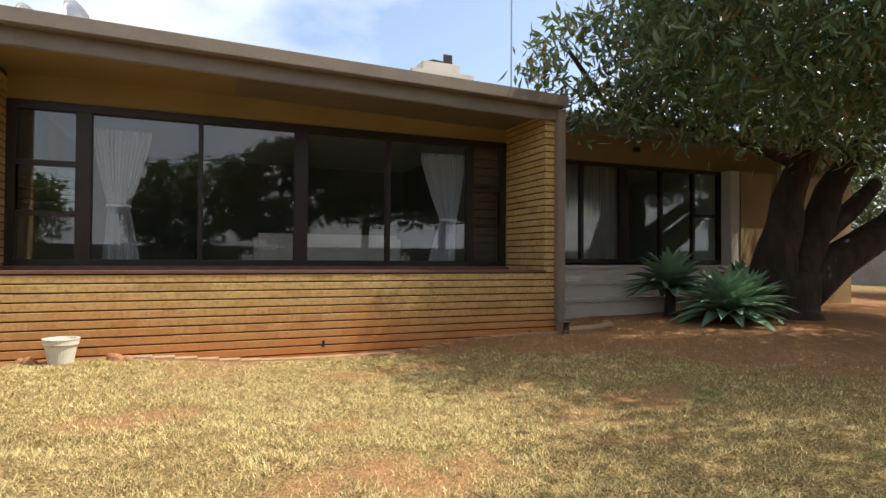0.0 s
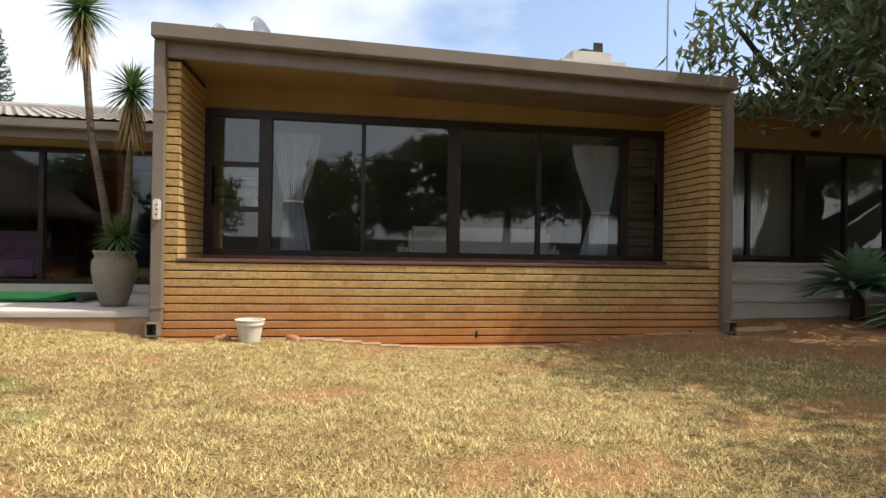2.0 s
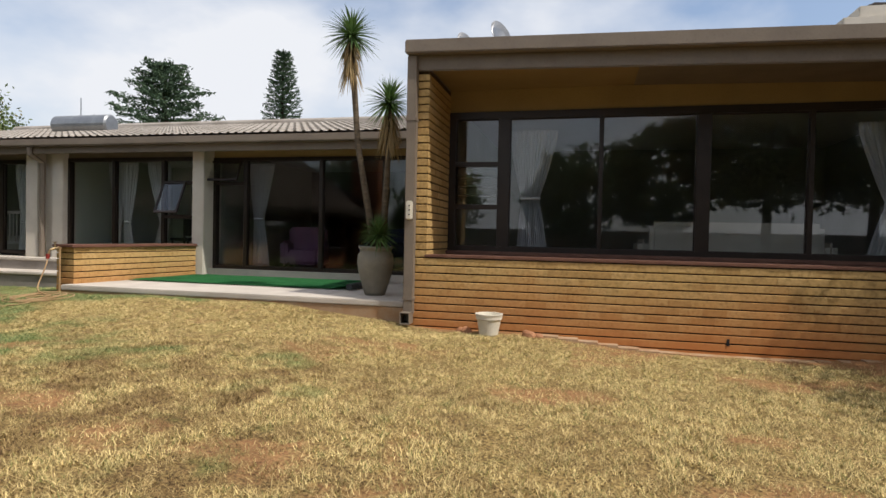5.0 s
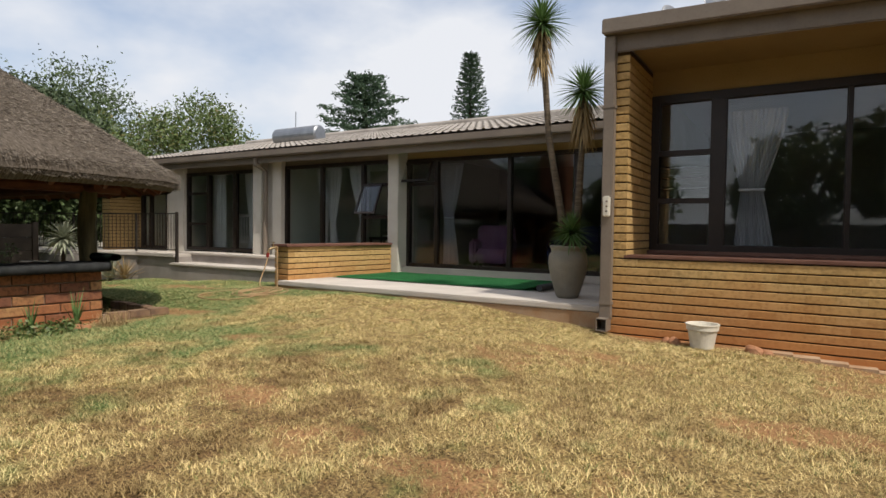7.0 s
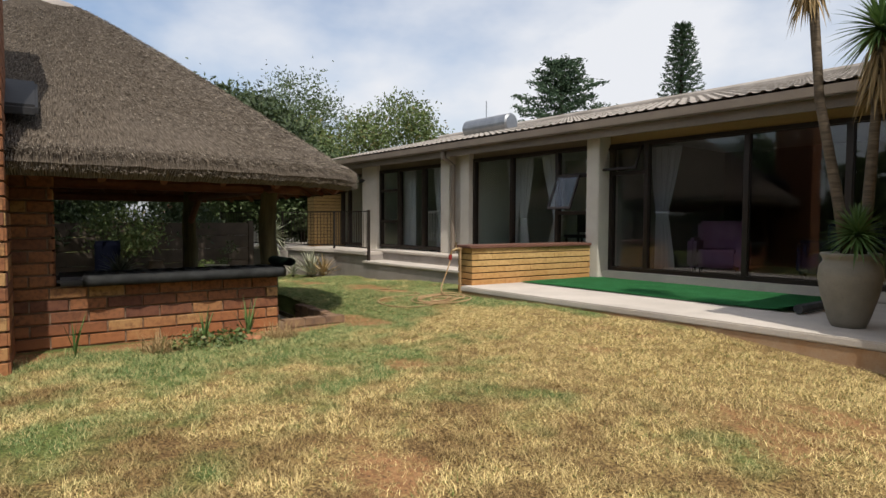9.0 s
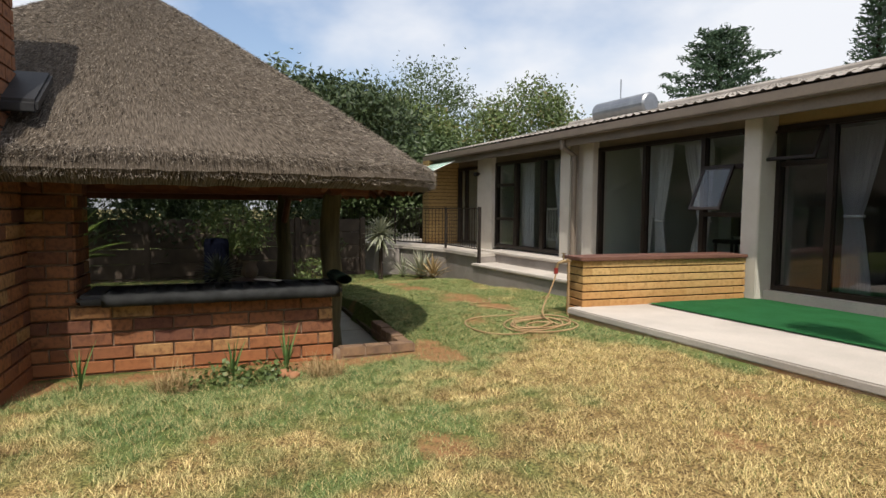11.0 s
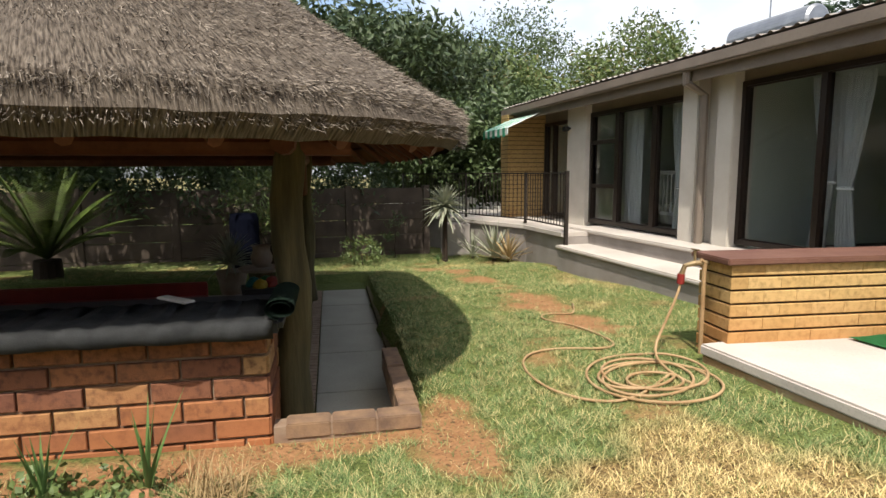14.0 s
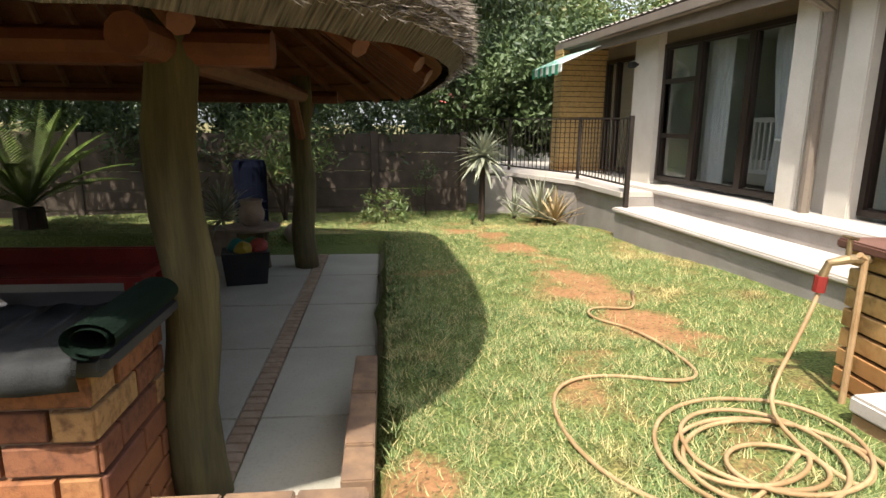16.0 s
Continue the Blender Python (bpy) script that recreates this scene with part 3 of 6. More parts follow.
def front_wing():
    wall = thing("wall_front", (FX0, FY, 0), "yellow face-brick garden wall with raked joints and red soil stains", "wall", kind="structure")
    wall.matrix_world = Matrix.Identity(4)
    bm = bm_new()
    box(bm, FX0 + 0.02, FX1 - 0.02, FY + 0.02, FY + 0.22, -0.4, 0.86)
    part("core", bm, MORTAR_DARK, wall)
    bm = bm_new()
    box(bm, FX0 + 0.2, FX1 - 0.2, FY - 0.012, FY + 0.26, 0.868, 0.9, 0.006)
    part("coping", bm, SILL_TILE, wall, "brown tiled ledge along the wall top")
    bm = bm_new()
    box(bm, FX0 + 0.2, FX1 - 0.2, FY + 0.26, WY - 0.05, 0.6, 0.885)
    part("ledge", bm, SILL_TILE, wall)
    piers = thing("wall_piers", (0, 0, 0), "yellow brick end piers and side walls of the wing", "wall", kind="structure")
    for x0, x1 in ((FX0, FX0 + 0.22), (FX1 - 0.22, FX1)):
        bm = bm_new()
        box(bm, x0 + 0.012, x1 - 0.012, FY + 0.24, 15.0, -0.3, 3.0)
        box(bm, x0 + 0.012, x1 - 0.012, FY + 0.02, FY + 0.24, 0.86, 3.0)
        part("core", bm, MORTAR_DARK, piers)
    brick_sheet("brick_courses", piers, [((FX0, 12.0, 0.0), -90, 12.0 - FY, 34), ((FX1, FY, 0.0), 90, 3.4, 34)], YELLOW_BRICK)
    # head panel, soffit, fascia, roof
    bm = bm_new()
    box(bm, FX0 + 0.22, FX1 - 0.22, WY - 0.03, WY + 0.2, 2.72, 3.06)
    solo("wall_head_panel", bm, TAN_BOARD, "tan board panel over the wide window", "wall", "structure")
    bm = bm_new()
    box(bm, FX0 + 0.23, FX1 - 0.23, FY - 0.018, WY - 0.035, 3.0, 3.03)
    solo("soffit", bm, TAN_BOARD, "tan painted soffit boards over the window recess", "soffit", "structure")
    roof = thing("roof_front", (0, 0, 0), "flat roof of the front wing with taupe double fascia", "roof", kind="structure")
    for nm, y0, y1, a, b in (("fascia_board", FY - 0.05, FY - 0.02, 2.97, 3.15), ("gutter", FY - 0.17, FY - 0.052, 3.14, 3.29)):
        bm = bm_new()
        box(bm, FX0 - 0.03, FX1 + 0.03, y0, y1, a, b, 0.012)
        for v in bm.verts:
            v.co.z -= (v.co.x - FX0) / (FX1 - FX0) * 0.155
        part(nm, bm, FASCIA, roof)
    bm = bm_new()
    box(bm, FX0 - 0.02, FX1 + 0.02, FY - 0.018, 14.8, 3.06, 3.25)
    for v in bm.verts:
        v.co.z -= (v.co.x - FX0) / (FX1 - FX0) * 0.155
    part("deck", bm, FASCIA, roof)
    # downpipes
    for x, zt in ((FX0 + 0.04, 3.13), (FX1 - 0.03, 2.97)):
        dp = thing("downpipe", (x, FY - 0.057, 0.1), "taupe square rainwater downpipe on the brick corner", "pipe", "downpipes")
        bm = bm_new()
        box(bm, -0.055, 0.055, -0.05, 0.05, 0.12, zt - 0.1, 0.008)
        part("pipe", bm, FASCIA, dp)
        for z in (0.28, 2.3):
            bm = bm_new()
            box(bm, -0.062, 0.062, -0.056, 0.056, z, z + 0.03, 0.004)
            part("bracket", bm, FASCIA, dp)
        bm = bm_new()
        box(bm, -0.055, 0.055, -0.16, 0.0, 0.02, 0.15)
        bmesh.ops.delete(bm, geom=[f for f in bm.faces if f.normal.y < -0.9], context="FACES")
        bmesh.ops.solidify(bm, geom=bm.faces[:], thickness=0.008)
        part("shoe", bm, FASCIA, dp)
    bx = thing("alarm_box", (FX0 + 0.05, FY - 0.13, 1.29), "small white outdoor beam sensor on the downpipe", "sensor")
    bm = bm_new()
    box(bm, -0.035, 0.035, -0.04, 0.02, 0, 0.21, 0.012)
    part("case", bm, WHITE_PLASTIC, bx)
    for z in (0.05, 0.1, 0.15):
        bm = bm_new()
        box(bm, 0.0, 0.018, -0.046, -0.038, z, z + 0.012)
        part("lens", bm, BLACK_PLASTIC, bx)
    window_wall("window_1", FX0 + 0.22, FX1 - 0.22, WY, 0.9, 2.72, (-1.78, -0.58, 0.595, 1.74, 2.95), "wide dark aluminium window reflecting sky and trees", GLASS,
                ((0, 2.05), (0, 1.5), (5, 2.05), (5, 1.5)), 0.09, (0.072, 0.016, 0.075, 0.024, 0.05))
    bm = bm_new()
    box(bm, FX0 + 0.22, FX1 - 0.22, WY - 0.16, WY - 0.05, 0.888, 0.93, 0.006)
    solo("window_sill", bm, SILL_TILE, "brown tiled sill under the wide window", "sill", "structure")
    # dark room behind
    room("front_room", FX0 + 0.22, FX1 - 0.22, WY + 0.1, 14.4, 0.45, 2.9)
    curtain(-1.42, WY + 0.12, 0.92, 2.5, 0.62, 1.62, -0.03)
    curtain(2.58, WY + 0.12, 0.92, 2.52, 0.66, 1.58, 0.1)
    louvres()


def louvres():
    """Glass louvre blades in the side bays of the wide window."""
    for x0, x1, z0, z1 in ((-2.41, -1.86, 1.53, 2.02), (3.01, 3.42, 1.02, 2.60)):
        t = thing("louvre_blades", (x0, WY + 0.05, z0), "row of tilted glass louvre blades in the window", "louvres", "louvre windows")
        n = int((z1 - z0) / 0.12)
        for k in range(n):
            bm = bm_new()
            box(bm, 0, x1 - x0, -0.003, 0.003, -0.06, 0.06)
            bmesh.ops.rotate(bm, verts=bm.verts, matrix=Matrix.Rotation(radians(24), 3, "X"))
            bmesh.ops.translate(bm, verts=bm.verts, vec=(0, 0, 0.06 + (z1 - z0) * k / n))
            part("blade", bm, GLASS, t).visible_shadow = False
            bm = bm_new()
            box(bm, 0, x1 - x0, 0.012, 0.024, -0.012 + (z1 - z0) * k / n, 0.004 + (z1 - z0) * k / n)
            part("clip_bar", bm, FRAME, t)


def room(name, x0, x1, y0, y1, z0, z1, paint=None):
    bm = bm_new()
    box(bm, x0 - 0.1, x1 + 0.1, y1, y1 + 0.1, z0, z1)
    box(bm, x0 - 0.1, x0, y0, y1, z0, z1)
    box(bm, x1, x1 + 0.1, y0, y1, z0, z1)
    solo("wall_" + name, bm, paint or ROOM, "plain pale painted room walls", "wall", "structure")
    bm = bm_new()
    box(bm, x0 - 0.1, x1 + 0.1, y0, y1 + 0.1, z0 - 0.12, z0)
    solo("floor_" + name, bm, ROOM_FLOOR, "dark tiled room floor", "floor", "structure")
    bm = bm_new()
    box(bm, x0 - 0.1, x1 + 0.1, y0, y1 + 0.1, z1, z1 + 0.1)
    solo("ceiling_" + name, bm, WHITE_PAINT, "white plastered ceiling", "ceiling", "structure")


front_wing()

# ---- main house along the garden ----
HY, SY = 11.15, 11.30          # bedroom glass, patio glass
EY, EZ = 10.72, 2.50           # eave line


def pier(x0, x1, y0, y1, z0, z1, label="cream plastered pier"):
    bm = bm_new()
    box(bm, x0, x1, y0, y1, z0, z1, 0.01)
    solo("wall_pier", bm, PLASTER, label, "pier", "structure")


def main_house():
    window_wall("window_2", -13.36, -10.9, HY, 0.6, 2.38, (-12.58, -11.67), "bedroom window with a louvred side light and dark frame", GLASS_CLEAR, ((0, 1.9), (0, 1.2)), 0.06, 0.05)
    window_wall("window_3", -10.1, -7.36, HY, 0.6, 2.40, (-9.09, -8.05), "sliding bedroom door with a blind in one bay", GLASS_CLEAR, ((2, 1.95), (2, 1.35)))
    window_wall("window_4", -15.7, -14.0, HY + 0.3, 0.57, 2.40, (-15.3, -14.6), "bedroom sliding door behind the railed landing", GLASS_CLEAR)
    window_wall("sliding_door", -7.13, FX0, SY, 0.46, 2.40, (-6.5, -5.08, -3.95), "wide patio sliding door in dark aluminium", GLASS_DARK, ((0, 1.95),))
    pier(-7.36, -7.13, 10.98, 11.5, 0.2, 2.62)
    pier(-10.9, -10.62, 10.95, 11.3, 0.3, 2.6)
    pier(-10.36, -10.1, 11.0, 11.3, 0.3, 2.6)
    pier(-10.62, -10.36, 11.12, 11.3, 0.3, 2.6, "recessed plaster panel between the piers")
    pier(-14.0, -13.36, 11.02, 11.3, 0.3, 2.6, "cream plastered wall between the bedroom windows")
    bm = bm_new()
    box(bm, -13.36, -10.9, HY - 0.03, HY + 0.12, 2.38, 2.62)
    box(bm, -10.1, -7.36, HY - 0.03, HY + 0.12, 2.40, 2.62)
    box(bm, -15.7, -14.0, HY + 0.27, HY + 0.42, 2.40, 2.62)
    solo("wall_lintel", bm, FASCIA, "taupe board above the bedroom windows", "wall", "structure")
    bm = bm_new()
    box(bm, -7.13, FX0, SY - 0.03, SY + 0.12, 2.40, 2.66)
    solo("wall_patio_head", bm, TAN_BOARD, "tan board above the patio doors", "wall", "structure")
    bm = bm_new()
    box(bm, -16.0, -7.28, EY + 0.1, HY + 0.65, 2.60, 2.63)
    box(bm, -7.28, FX0, EY + 0.1, SY + 0.05, 2.64, 2.67)
    solo("soffit_main", bm, TAN_BOARD, "tan soffit under the eaves", "soffit", "structure")
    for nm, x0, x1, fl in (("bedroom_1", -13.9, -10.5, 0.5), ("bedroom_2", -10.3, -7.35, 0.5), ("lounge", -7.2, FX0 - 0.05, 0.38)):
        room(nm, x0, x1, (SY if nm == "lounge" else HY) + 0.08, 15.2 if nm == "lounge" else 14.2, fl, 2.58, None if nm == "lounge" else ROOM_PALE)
    room("bedroom_3", -15.65, -14.1, HY + 0.4, 14.2, 0.5, 2.58, ROOM_PALE)
    # end of the house beyond the railing
    w = thing("wall_end", (0, 0, 0), "yellow brick return wall under the striped awning", "wall", kind="structure")
    bm = bm_new()
    box(bm, -16.05, -15.72, 10.62, 15.3, -0.4, 2.6)
    part("core", bm, MORTAR_DARK, w)
    brick_sheet("brick_courses", w, [((-15.7, 10.6, 0.5), 90, 0.9, 24), ((-16.06, 10.6, 0.5), 0, 0.36, 24)], YELLOW_BRICK)
    roof = thing("roof_main", (0, 0, 0), "low-pitched grey concrete tile roof with taupe gutter", "roof", kind="structure")
    bm = bm_new()
    box(bm, -16.08, FX0 + 0.0, EY - 0.12, EY, EZ + 0.06, EZ + 0.18, 0.015)
    part("gutter", bm, FASCIA, roof)
    bm = bm_new()
    box(bm, -16.08, FX0 + 0.0, EY, EY + 0.035, EZ - 0.06, EZ + 0.20)
    part("fascia_board", bm, FASCIA, roof)
    # tiles: rolls across, courses stepped up the slope
    x0, x1, y0, y1, z0, rise = -16.12, FX0 - 0.02, EY - 0.06, 15.2, EZ + 0.19, 0.235
    nx, rows = int((x1 - x0) / 0.075) * 4, 16
    v, f = [], []
    for r in range(rows):
        for k in (0, 1):
            y = y0 + (y1 - y0) * (r + k) / rows
            for i in range(nx + 1):
                x = x0 + (x1 - x0) * i / nx
                roll = 0.021 * max(0.0, math.sin(i / 4 * math.pi)) if (i // 4) % 2 == 0 else 0.0
                v.append((x, y, z0 + (y - y0) * rise + roll + (0.03 if k == 0 else 0.0) + 0.006 * noise.noise((x * 1.5, r, 0))))
    for r in range(rows):
        a, b = r * 2 * (nx + 1), (r * 2 + 1) * (nx + 1)
        f += [(a + i, a + i + 1, b + i + 1, b + i) for i in range(nx)]
        if r:
            p = (r * 2 - 1) * (nx + 1)
            f += [(p + i, p + i + 1, a + i + 1, a + i) for i in range(nx)]
    soup("tile_courses", np.array(v), f, ROOF_TILE, roof)
    bm = bm_new()
    box(bm, x0, x1, y0 + 0.05, y1, z0 - 0.03, z0 - 0.01)
    for q in bm.verts:
        q.co.z += (q.co.y - y0) * rise - 0.03
    part("underlay", bm, FASCIA, roof)
    bm = bm_new()
    tube(bm, [(x0, y1, z0 + (y1 - y0) * rise + 0.02), (x1, y1, z0 + (y1 - y0) * rise + 0.02)], 0.11, 10)
    part("ridge_cap", bm, ROOF_TILE, roof)
    bm = bm_new()
    box(bm, x0 + 0.3, FX1, 15.2, 15.4, -0.4, 3.6)
    solo("wall_back", bm, PLASTER, "cream rear wall of the house", "wall", "structure")
    # rainwater pipe with a swan neck at the pier
    dp = thing("downpipe", (-10.5, 10.98, 0.5), "taupe rainwater pipe with a bent neck on the pier", "pipe", "downpipes")
    bm = bm_new()
    tube(bm, [(0, -0.3, 2.05), (0, -0.3, 1.93), (0, -0.04, 1.80), (0, -0.04, 0.0)], 0.05, 8)
    part("pipe", bm, FASCIA, dp)


main_house()

# ---- patio, steps, landing ----
PZ = 0.345


def patio():
    bm = bm_new()
    box(bm, -7.62, FX0, 8.62, 11.8, PZ - 0.07, PZ, 0.012)
    solo("pavement_patio", bm, CONCRETE, "pale concrete patio slab", "patio", "structure")
    bm = bm_new()
    box(bm, -7.2, FX0, 11.12, SY - 0.06, PZ, 0.46, 0.01)
    solo("door_step", bm, CONCRETE, "low threshold step at the patio doors", "step", "structure")
    mat = thing("turf_mat", (-5.0, 10.2, PZ + 0.004), "bright green artificial turf mat with a curled corner", "mat")
    bm = bm_new()
    nx, ny = 40, 20
    vs = {}
    for i in range(nx + 1):
        for j in range(ny + 1):
            x, y = -2.42 + 3.55 * i / nx, -0.62 + 1.5 * j / ny
            x += 0.02 * math.sin(j * 0.8)
            z = 0.012 + 0.006 * noise.noise((x * 2, y * 2, 1))
            k = max(0.0, (x - 0.8) * 1.4 - (y + 0.62) * 0.35)
            vs[i, j] = bm.verts.new((x - k * k * 0.25, y, z + 0.22 * k * k))
    for i in range(nx):
        for j in range(ny):
            bm.faces.new((vs[i, j], vs[i + 1, j], vs[i + 1, j + 1], vs[i, j + 1]))
    bmesh.ops.solidify(bm, geom=bm.faces[:], thickness=0.01)
    part("turf", bm, TURF, mat, smooth=True)
    bm = bm_new()
    tube(bm, [(1.17, -0.66, 0.05), (1.22, 0.1, 0.05), (1.16, 0.85, 0.05)], 0.045, 8)
    part("rolled_edge", bm, TURF_BACK, mat, "grey rubber underside of the rolled edge")
    # soil-stained footing below the slab's lawn side
    bm = bm_new()
    box(bm, -7.60, FX0, 8.632, 8.9, -0.4, PZ - 0.073)
    solo("kerb_patio", bm, APRON, "soil-stained concrete footing under the patio edge", "kerb", "structure")
    # low wall between patio and lawn
    w = thing("wall_low", (-7.56, 8.78, 0), "low yellow brick wall with a tiled coping beside the patio", "wall", kind="structure", rz=82)
    bm = bm_new()
    box(bm, 0.02, 2.2, 0.02, 0.32, -0.1, 0.84)
    part("core", bm, MORTAR_DARK, w)
    bm = bm_new()
    box(bm, -0.05, 2.2, -0.04, 0.38, 0.845, 0.885, 0.008)
    part("coping", bm, SILL_TILE, w)
    brick_face(w, (0, 0, 0.08), 0, 2.2, 9, YELLOW_BRICK, side=0.0012)
    brick_face(w, (0, 0.34, -0.094), -90, 0.34, 11, YELLOW_BRICK)
    brick_sheet("brick_courses", w, [((2.2, 0.34, 0.08), 180, 2.2, 9)], YELLOW_BRICK)
    # tap and pipe on the wall's end
    tap = thing("garden_tap", (-7.76, 8.745, 0.28), "brass garden tap on a rusty standpipe at the wall end", "tap")
    bm = bm_new()
    tube(bm, [(0, 0, -0.15), (0, 0, 0.55), (0, -0.03, 0.57)], 0.014, 8)
    part("standpipe", bm, HOSE, tap)
    bm = bm_new()
    tube(bm, [(0.0, 0.03, 0.55), (-0.02, -0.06, 0.55), (-0.05, -0.11, 0.53), (-0.06, -0.125, 0.47)], [0.018, 0.02, 0.016, 0.018], 10)
    part("spout", bm, BRASS, tap)
    bm = bm_new()
    tube(bm, [(-0.02, -0.06, 0.56), (-0.02, -0.06, 0.63)], 0.01, 8)
    box(bm, -0.06, 0.02, -0.067, -0.053, 0.63, 0.642, 0.004)
    part("handle", bm, BRASS, tap)
    bm = bm_new()
    tube(bm, [(-0.06, -0.127, 0.475), (-0.063, -0.13, 0.41)], 0.024, 10)
    part("hose_connector", bm, RED_PAINT, tap)
    # garden hose: a loose coil on the grass
    bm = bm_new()
    pts = [(-7.82, 8.618, 0.70), (-7.82, 8.60, 0.62), (-7.77, 8.46, 0.42), (-7.70, 8.3, 0.25)]
    for a in np.linspace(0.4, 2 * math.pi * 5.2, 130):
        k = a / (2 * math.pi)
        r = 0.20 + 0.11 * math.sin(k * 2.1 + 0.5 * math.sin(a * 0.37)) + 0.016 * k
        x, y = -7.46 + 0.08 * math.sin(k * 3.3) + r * 1.0 * math.cos(a), 8.16 + r * 1.0 * math.sin(a) + 0.03 * math.cos(k * 2)
        pts.append((x, y, lay(x, y) + 0.015 + 0.009 * (k % 1.7)))
    for x, y in ((-7.2, 7.9), (-7.3, 7.7), (-7.6, 7.58), (-7.95, 7.58), (-8.2, 7.66), (-8.3, 7.82), (-8.24, 8.02), (-8.08, 8.2), (-8.1, 8.36), (-8.4, 8.42), (-8.75, 8.45), (-8.98, 8.4), (-9.1, 8.28), (-9.3, 8.3), (-9.36, 8.48), (-9.25, 8.62), (-9.4, 8.72), (-9.68, 8.85)):
        pts.append((x, y, lay(x, y) + 0.016))
    cv = bpy.data.curves.new("garden_hose", "CURVE")
    cv.dimensions, cv.bevel_depth, cv.bevel_resolution, cv.resolution_u = "3D", 0.0085, 3, 4
    sp = cv.splines.new("NURBS")
    sp.points.add(len(pts) - 1)
    for q, p in zip(sp.points, pts):
        q.co = (*p, 1)
    sp.use_endpoint_u, sp.order_u = True, 4
    cv.materials.append(HOSE)
    hose = thing("garden_hose", (-7.46, 8.16, 0.2), "faded tan garden hose lying in loose coils on grass", "hose")
    hose.matrix_world = Matrix.Identity(4)
    new("tube", cv).parent = hose
    bm = bm_new()
    tube(bm, [(-9.60, 8.815, lay(-9.60, 8.815) + 0.016), (-9.72, 8.87, lay(-9.72, 8.87) + 0.016)], 0.013, 10)
    part("end_fitting", bm, BRASS, hose, "dull brass end fitting")
    # steps and landing before the bedrooms
    for nm, y0, y1, z1, lab in (("step_lower", 10.03, 10.62, 0.36, "lower pale concrete step along the bedrooms"), ("step_upper", 10.55, 11.12, 0.565, "upper pale concrete step at the bedroom doors")):
        bm = bm_new()
        box(bm, -12.4 if nm == "step_lower" else -13.0, -7.98 if nm == "step_lower" else -7.37, y0 + 0.03, y1, -0.4, z1 - 0.055)
        st = solo(nm, bm, PLASTER_GREY, lab, "step", "structure")
        bm = bm_new()
        box(bm, -12.43 if nm == "step_lower" else -13.0, -7.98 if nm == "step_lower" else -7.37, y0, y1, z1 - 0.052, z1, 0.015)
        part("nosing", bm, CONCRETE, st)
    def deck(ring, z0, z1):
        bm = bm_new()
        lo = [bm.verts.new((x, y, z0)) for x, y in ring]
        hi = [bm.verts.new((x, y, z1)) for x, y in ring]
        bm.faces.new(hi)
        bm.faces.new(lo[::-1])
        for i in range(len(ring)):
            j = (i + 1) % len(ring)
            bm.faces.new((lo[i], lo[j], hi[j], hi[i]))
        return bm
    ring = [(-12.42, 10.18), (-12.42, 11.9), (-18.2, 11.9), (-18.2, 8.75), (-15.5, 9.66), (-13.85, 10.2)]
    land = solo("wall_landing", deck(ring, -0.6, 0.47), PLASTER_GREY, "grey plastered retaining wall of the railed landing", "wall", "structure")
    part("floor_slab", deck([(x, y - 0.05 if y < 11 else y - 0.03) for x, y in ring], 0.475, 0.535), CONCRETE, land)
    bm = bm_new()
    box(bm, -15.55, -15.15, 9.15, 9.62, -0.6, 0.47, 0.01)
    part("buttress", bm, PLASTER_GREY, land)
    # iron railing
    rail = thing("railing", (-12.36, 10.17, 0.36), "dark iron railing with slim upright bars", "railing")
    runs = (((0, 0), (-1.6, 0.06)), ((-1.6, 0.06), (-3.25, -0.48)), ((-3.25, -0.48), (-5.5, -1.25)))
    for i, (a, b) in enumerate(runs):
        a, b = Vector((*a, 0)), Vector((*b, 0))
        for z in (0.27, 1.05):
            bm = bm_new()
            tube(bm, [a + Vector((0, 0, z)), b + Vector((0, 0, z))], 0.016, 4)
            part("rail", bm, DARK_IRON, rail)
        n = max(2, int((b - a).length / 0.105))
        for k in range(1, n):
            p = a.lerp(b, k / n)
            bm = bm_new()
            tube(bm, [p + Vector((0, 0, 0.27)), p + Vector((0, 0, 1.05))], 0.007, 5)
            part("baluster", bm, DARK_IRON, rail)
        bm = bm_new()
        box(bm, b.x - 0.02, b.x + 0.02, b.y - 0.02, b.y + 0.02, 0.2, 1.07)
        part("post", bm, DARK_IRON, rail)
    bm = bm_new()
    box(bm, -0.025, 0.025, -0.025, 0.025, 0, 1.08)
    part("post", bm, DARK_IRON, rail)
    # awning
    aw = thing("awning", (-15.78, 10.66, 2.46), "small green and white striped awning at the eave", "awning")
    for k in range(10):
        bm = bm_new()
        box(bm, k * 0.13, (k + 1) * 0.13 - 0.001, -0.55, 0.05, 0.0, 0.012)
        box(bm, k * 0.13, (k + 1) * 0.13 - 0.001, -0.56, -0.55, -0.14 + 0.03 * (k % 2), 0.01)
        for v in bm.verts:
            v.co.z += (v.co.y) * 0.45
        part("stripe", bm, PALE_CLOTH if k % 2 else GREEN_CLOTH, aw)


PALE_CLOTH = two_tone("pale_awning_cloth", (0.58, 0.62, 0.58), (0.66, 0.70, 0.66), 4, 0.9)
GREEN_CLOTH = two_tone("green_awning_cloth", (0.03, 0.24, 0.14), (0.05, 0.30, 0.18), 4, 0.9)
patio()

# ---- thatched shelter ----
LZ = -0.03
ROT = -5.0
WX, WE = 0.15, -0.05     # front face and free end of the counter wall


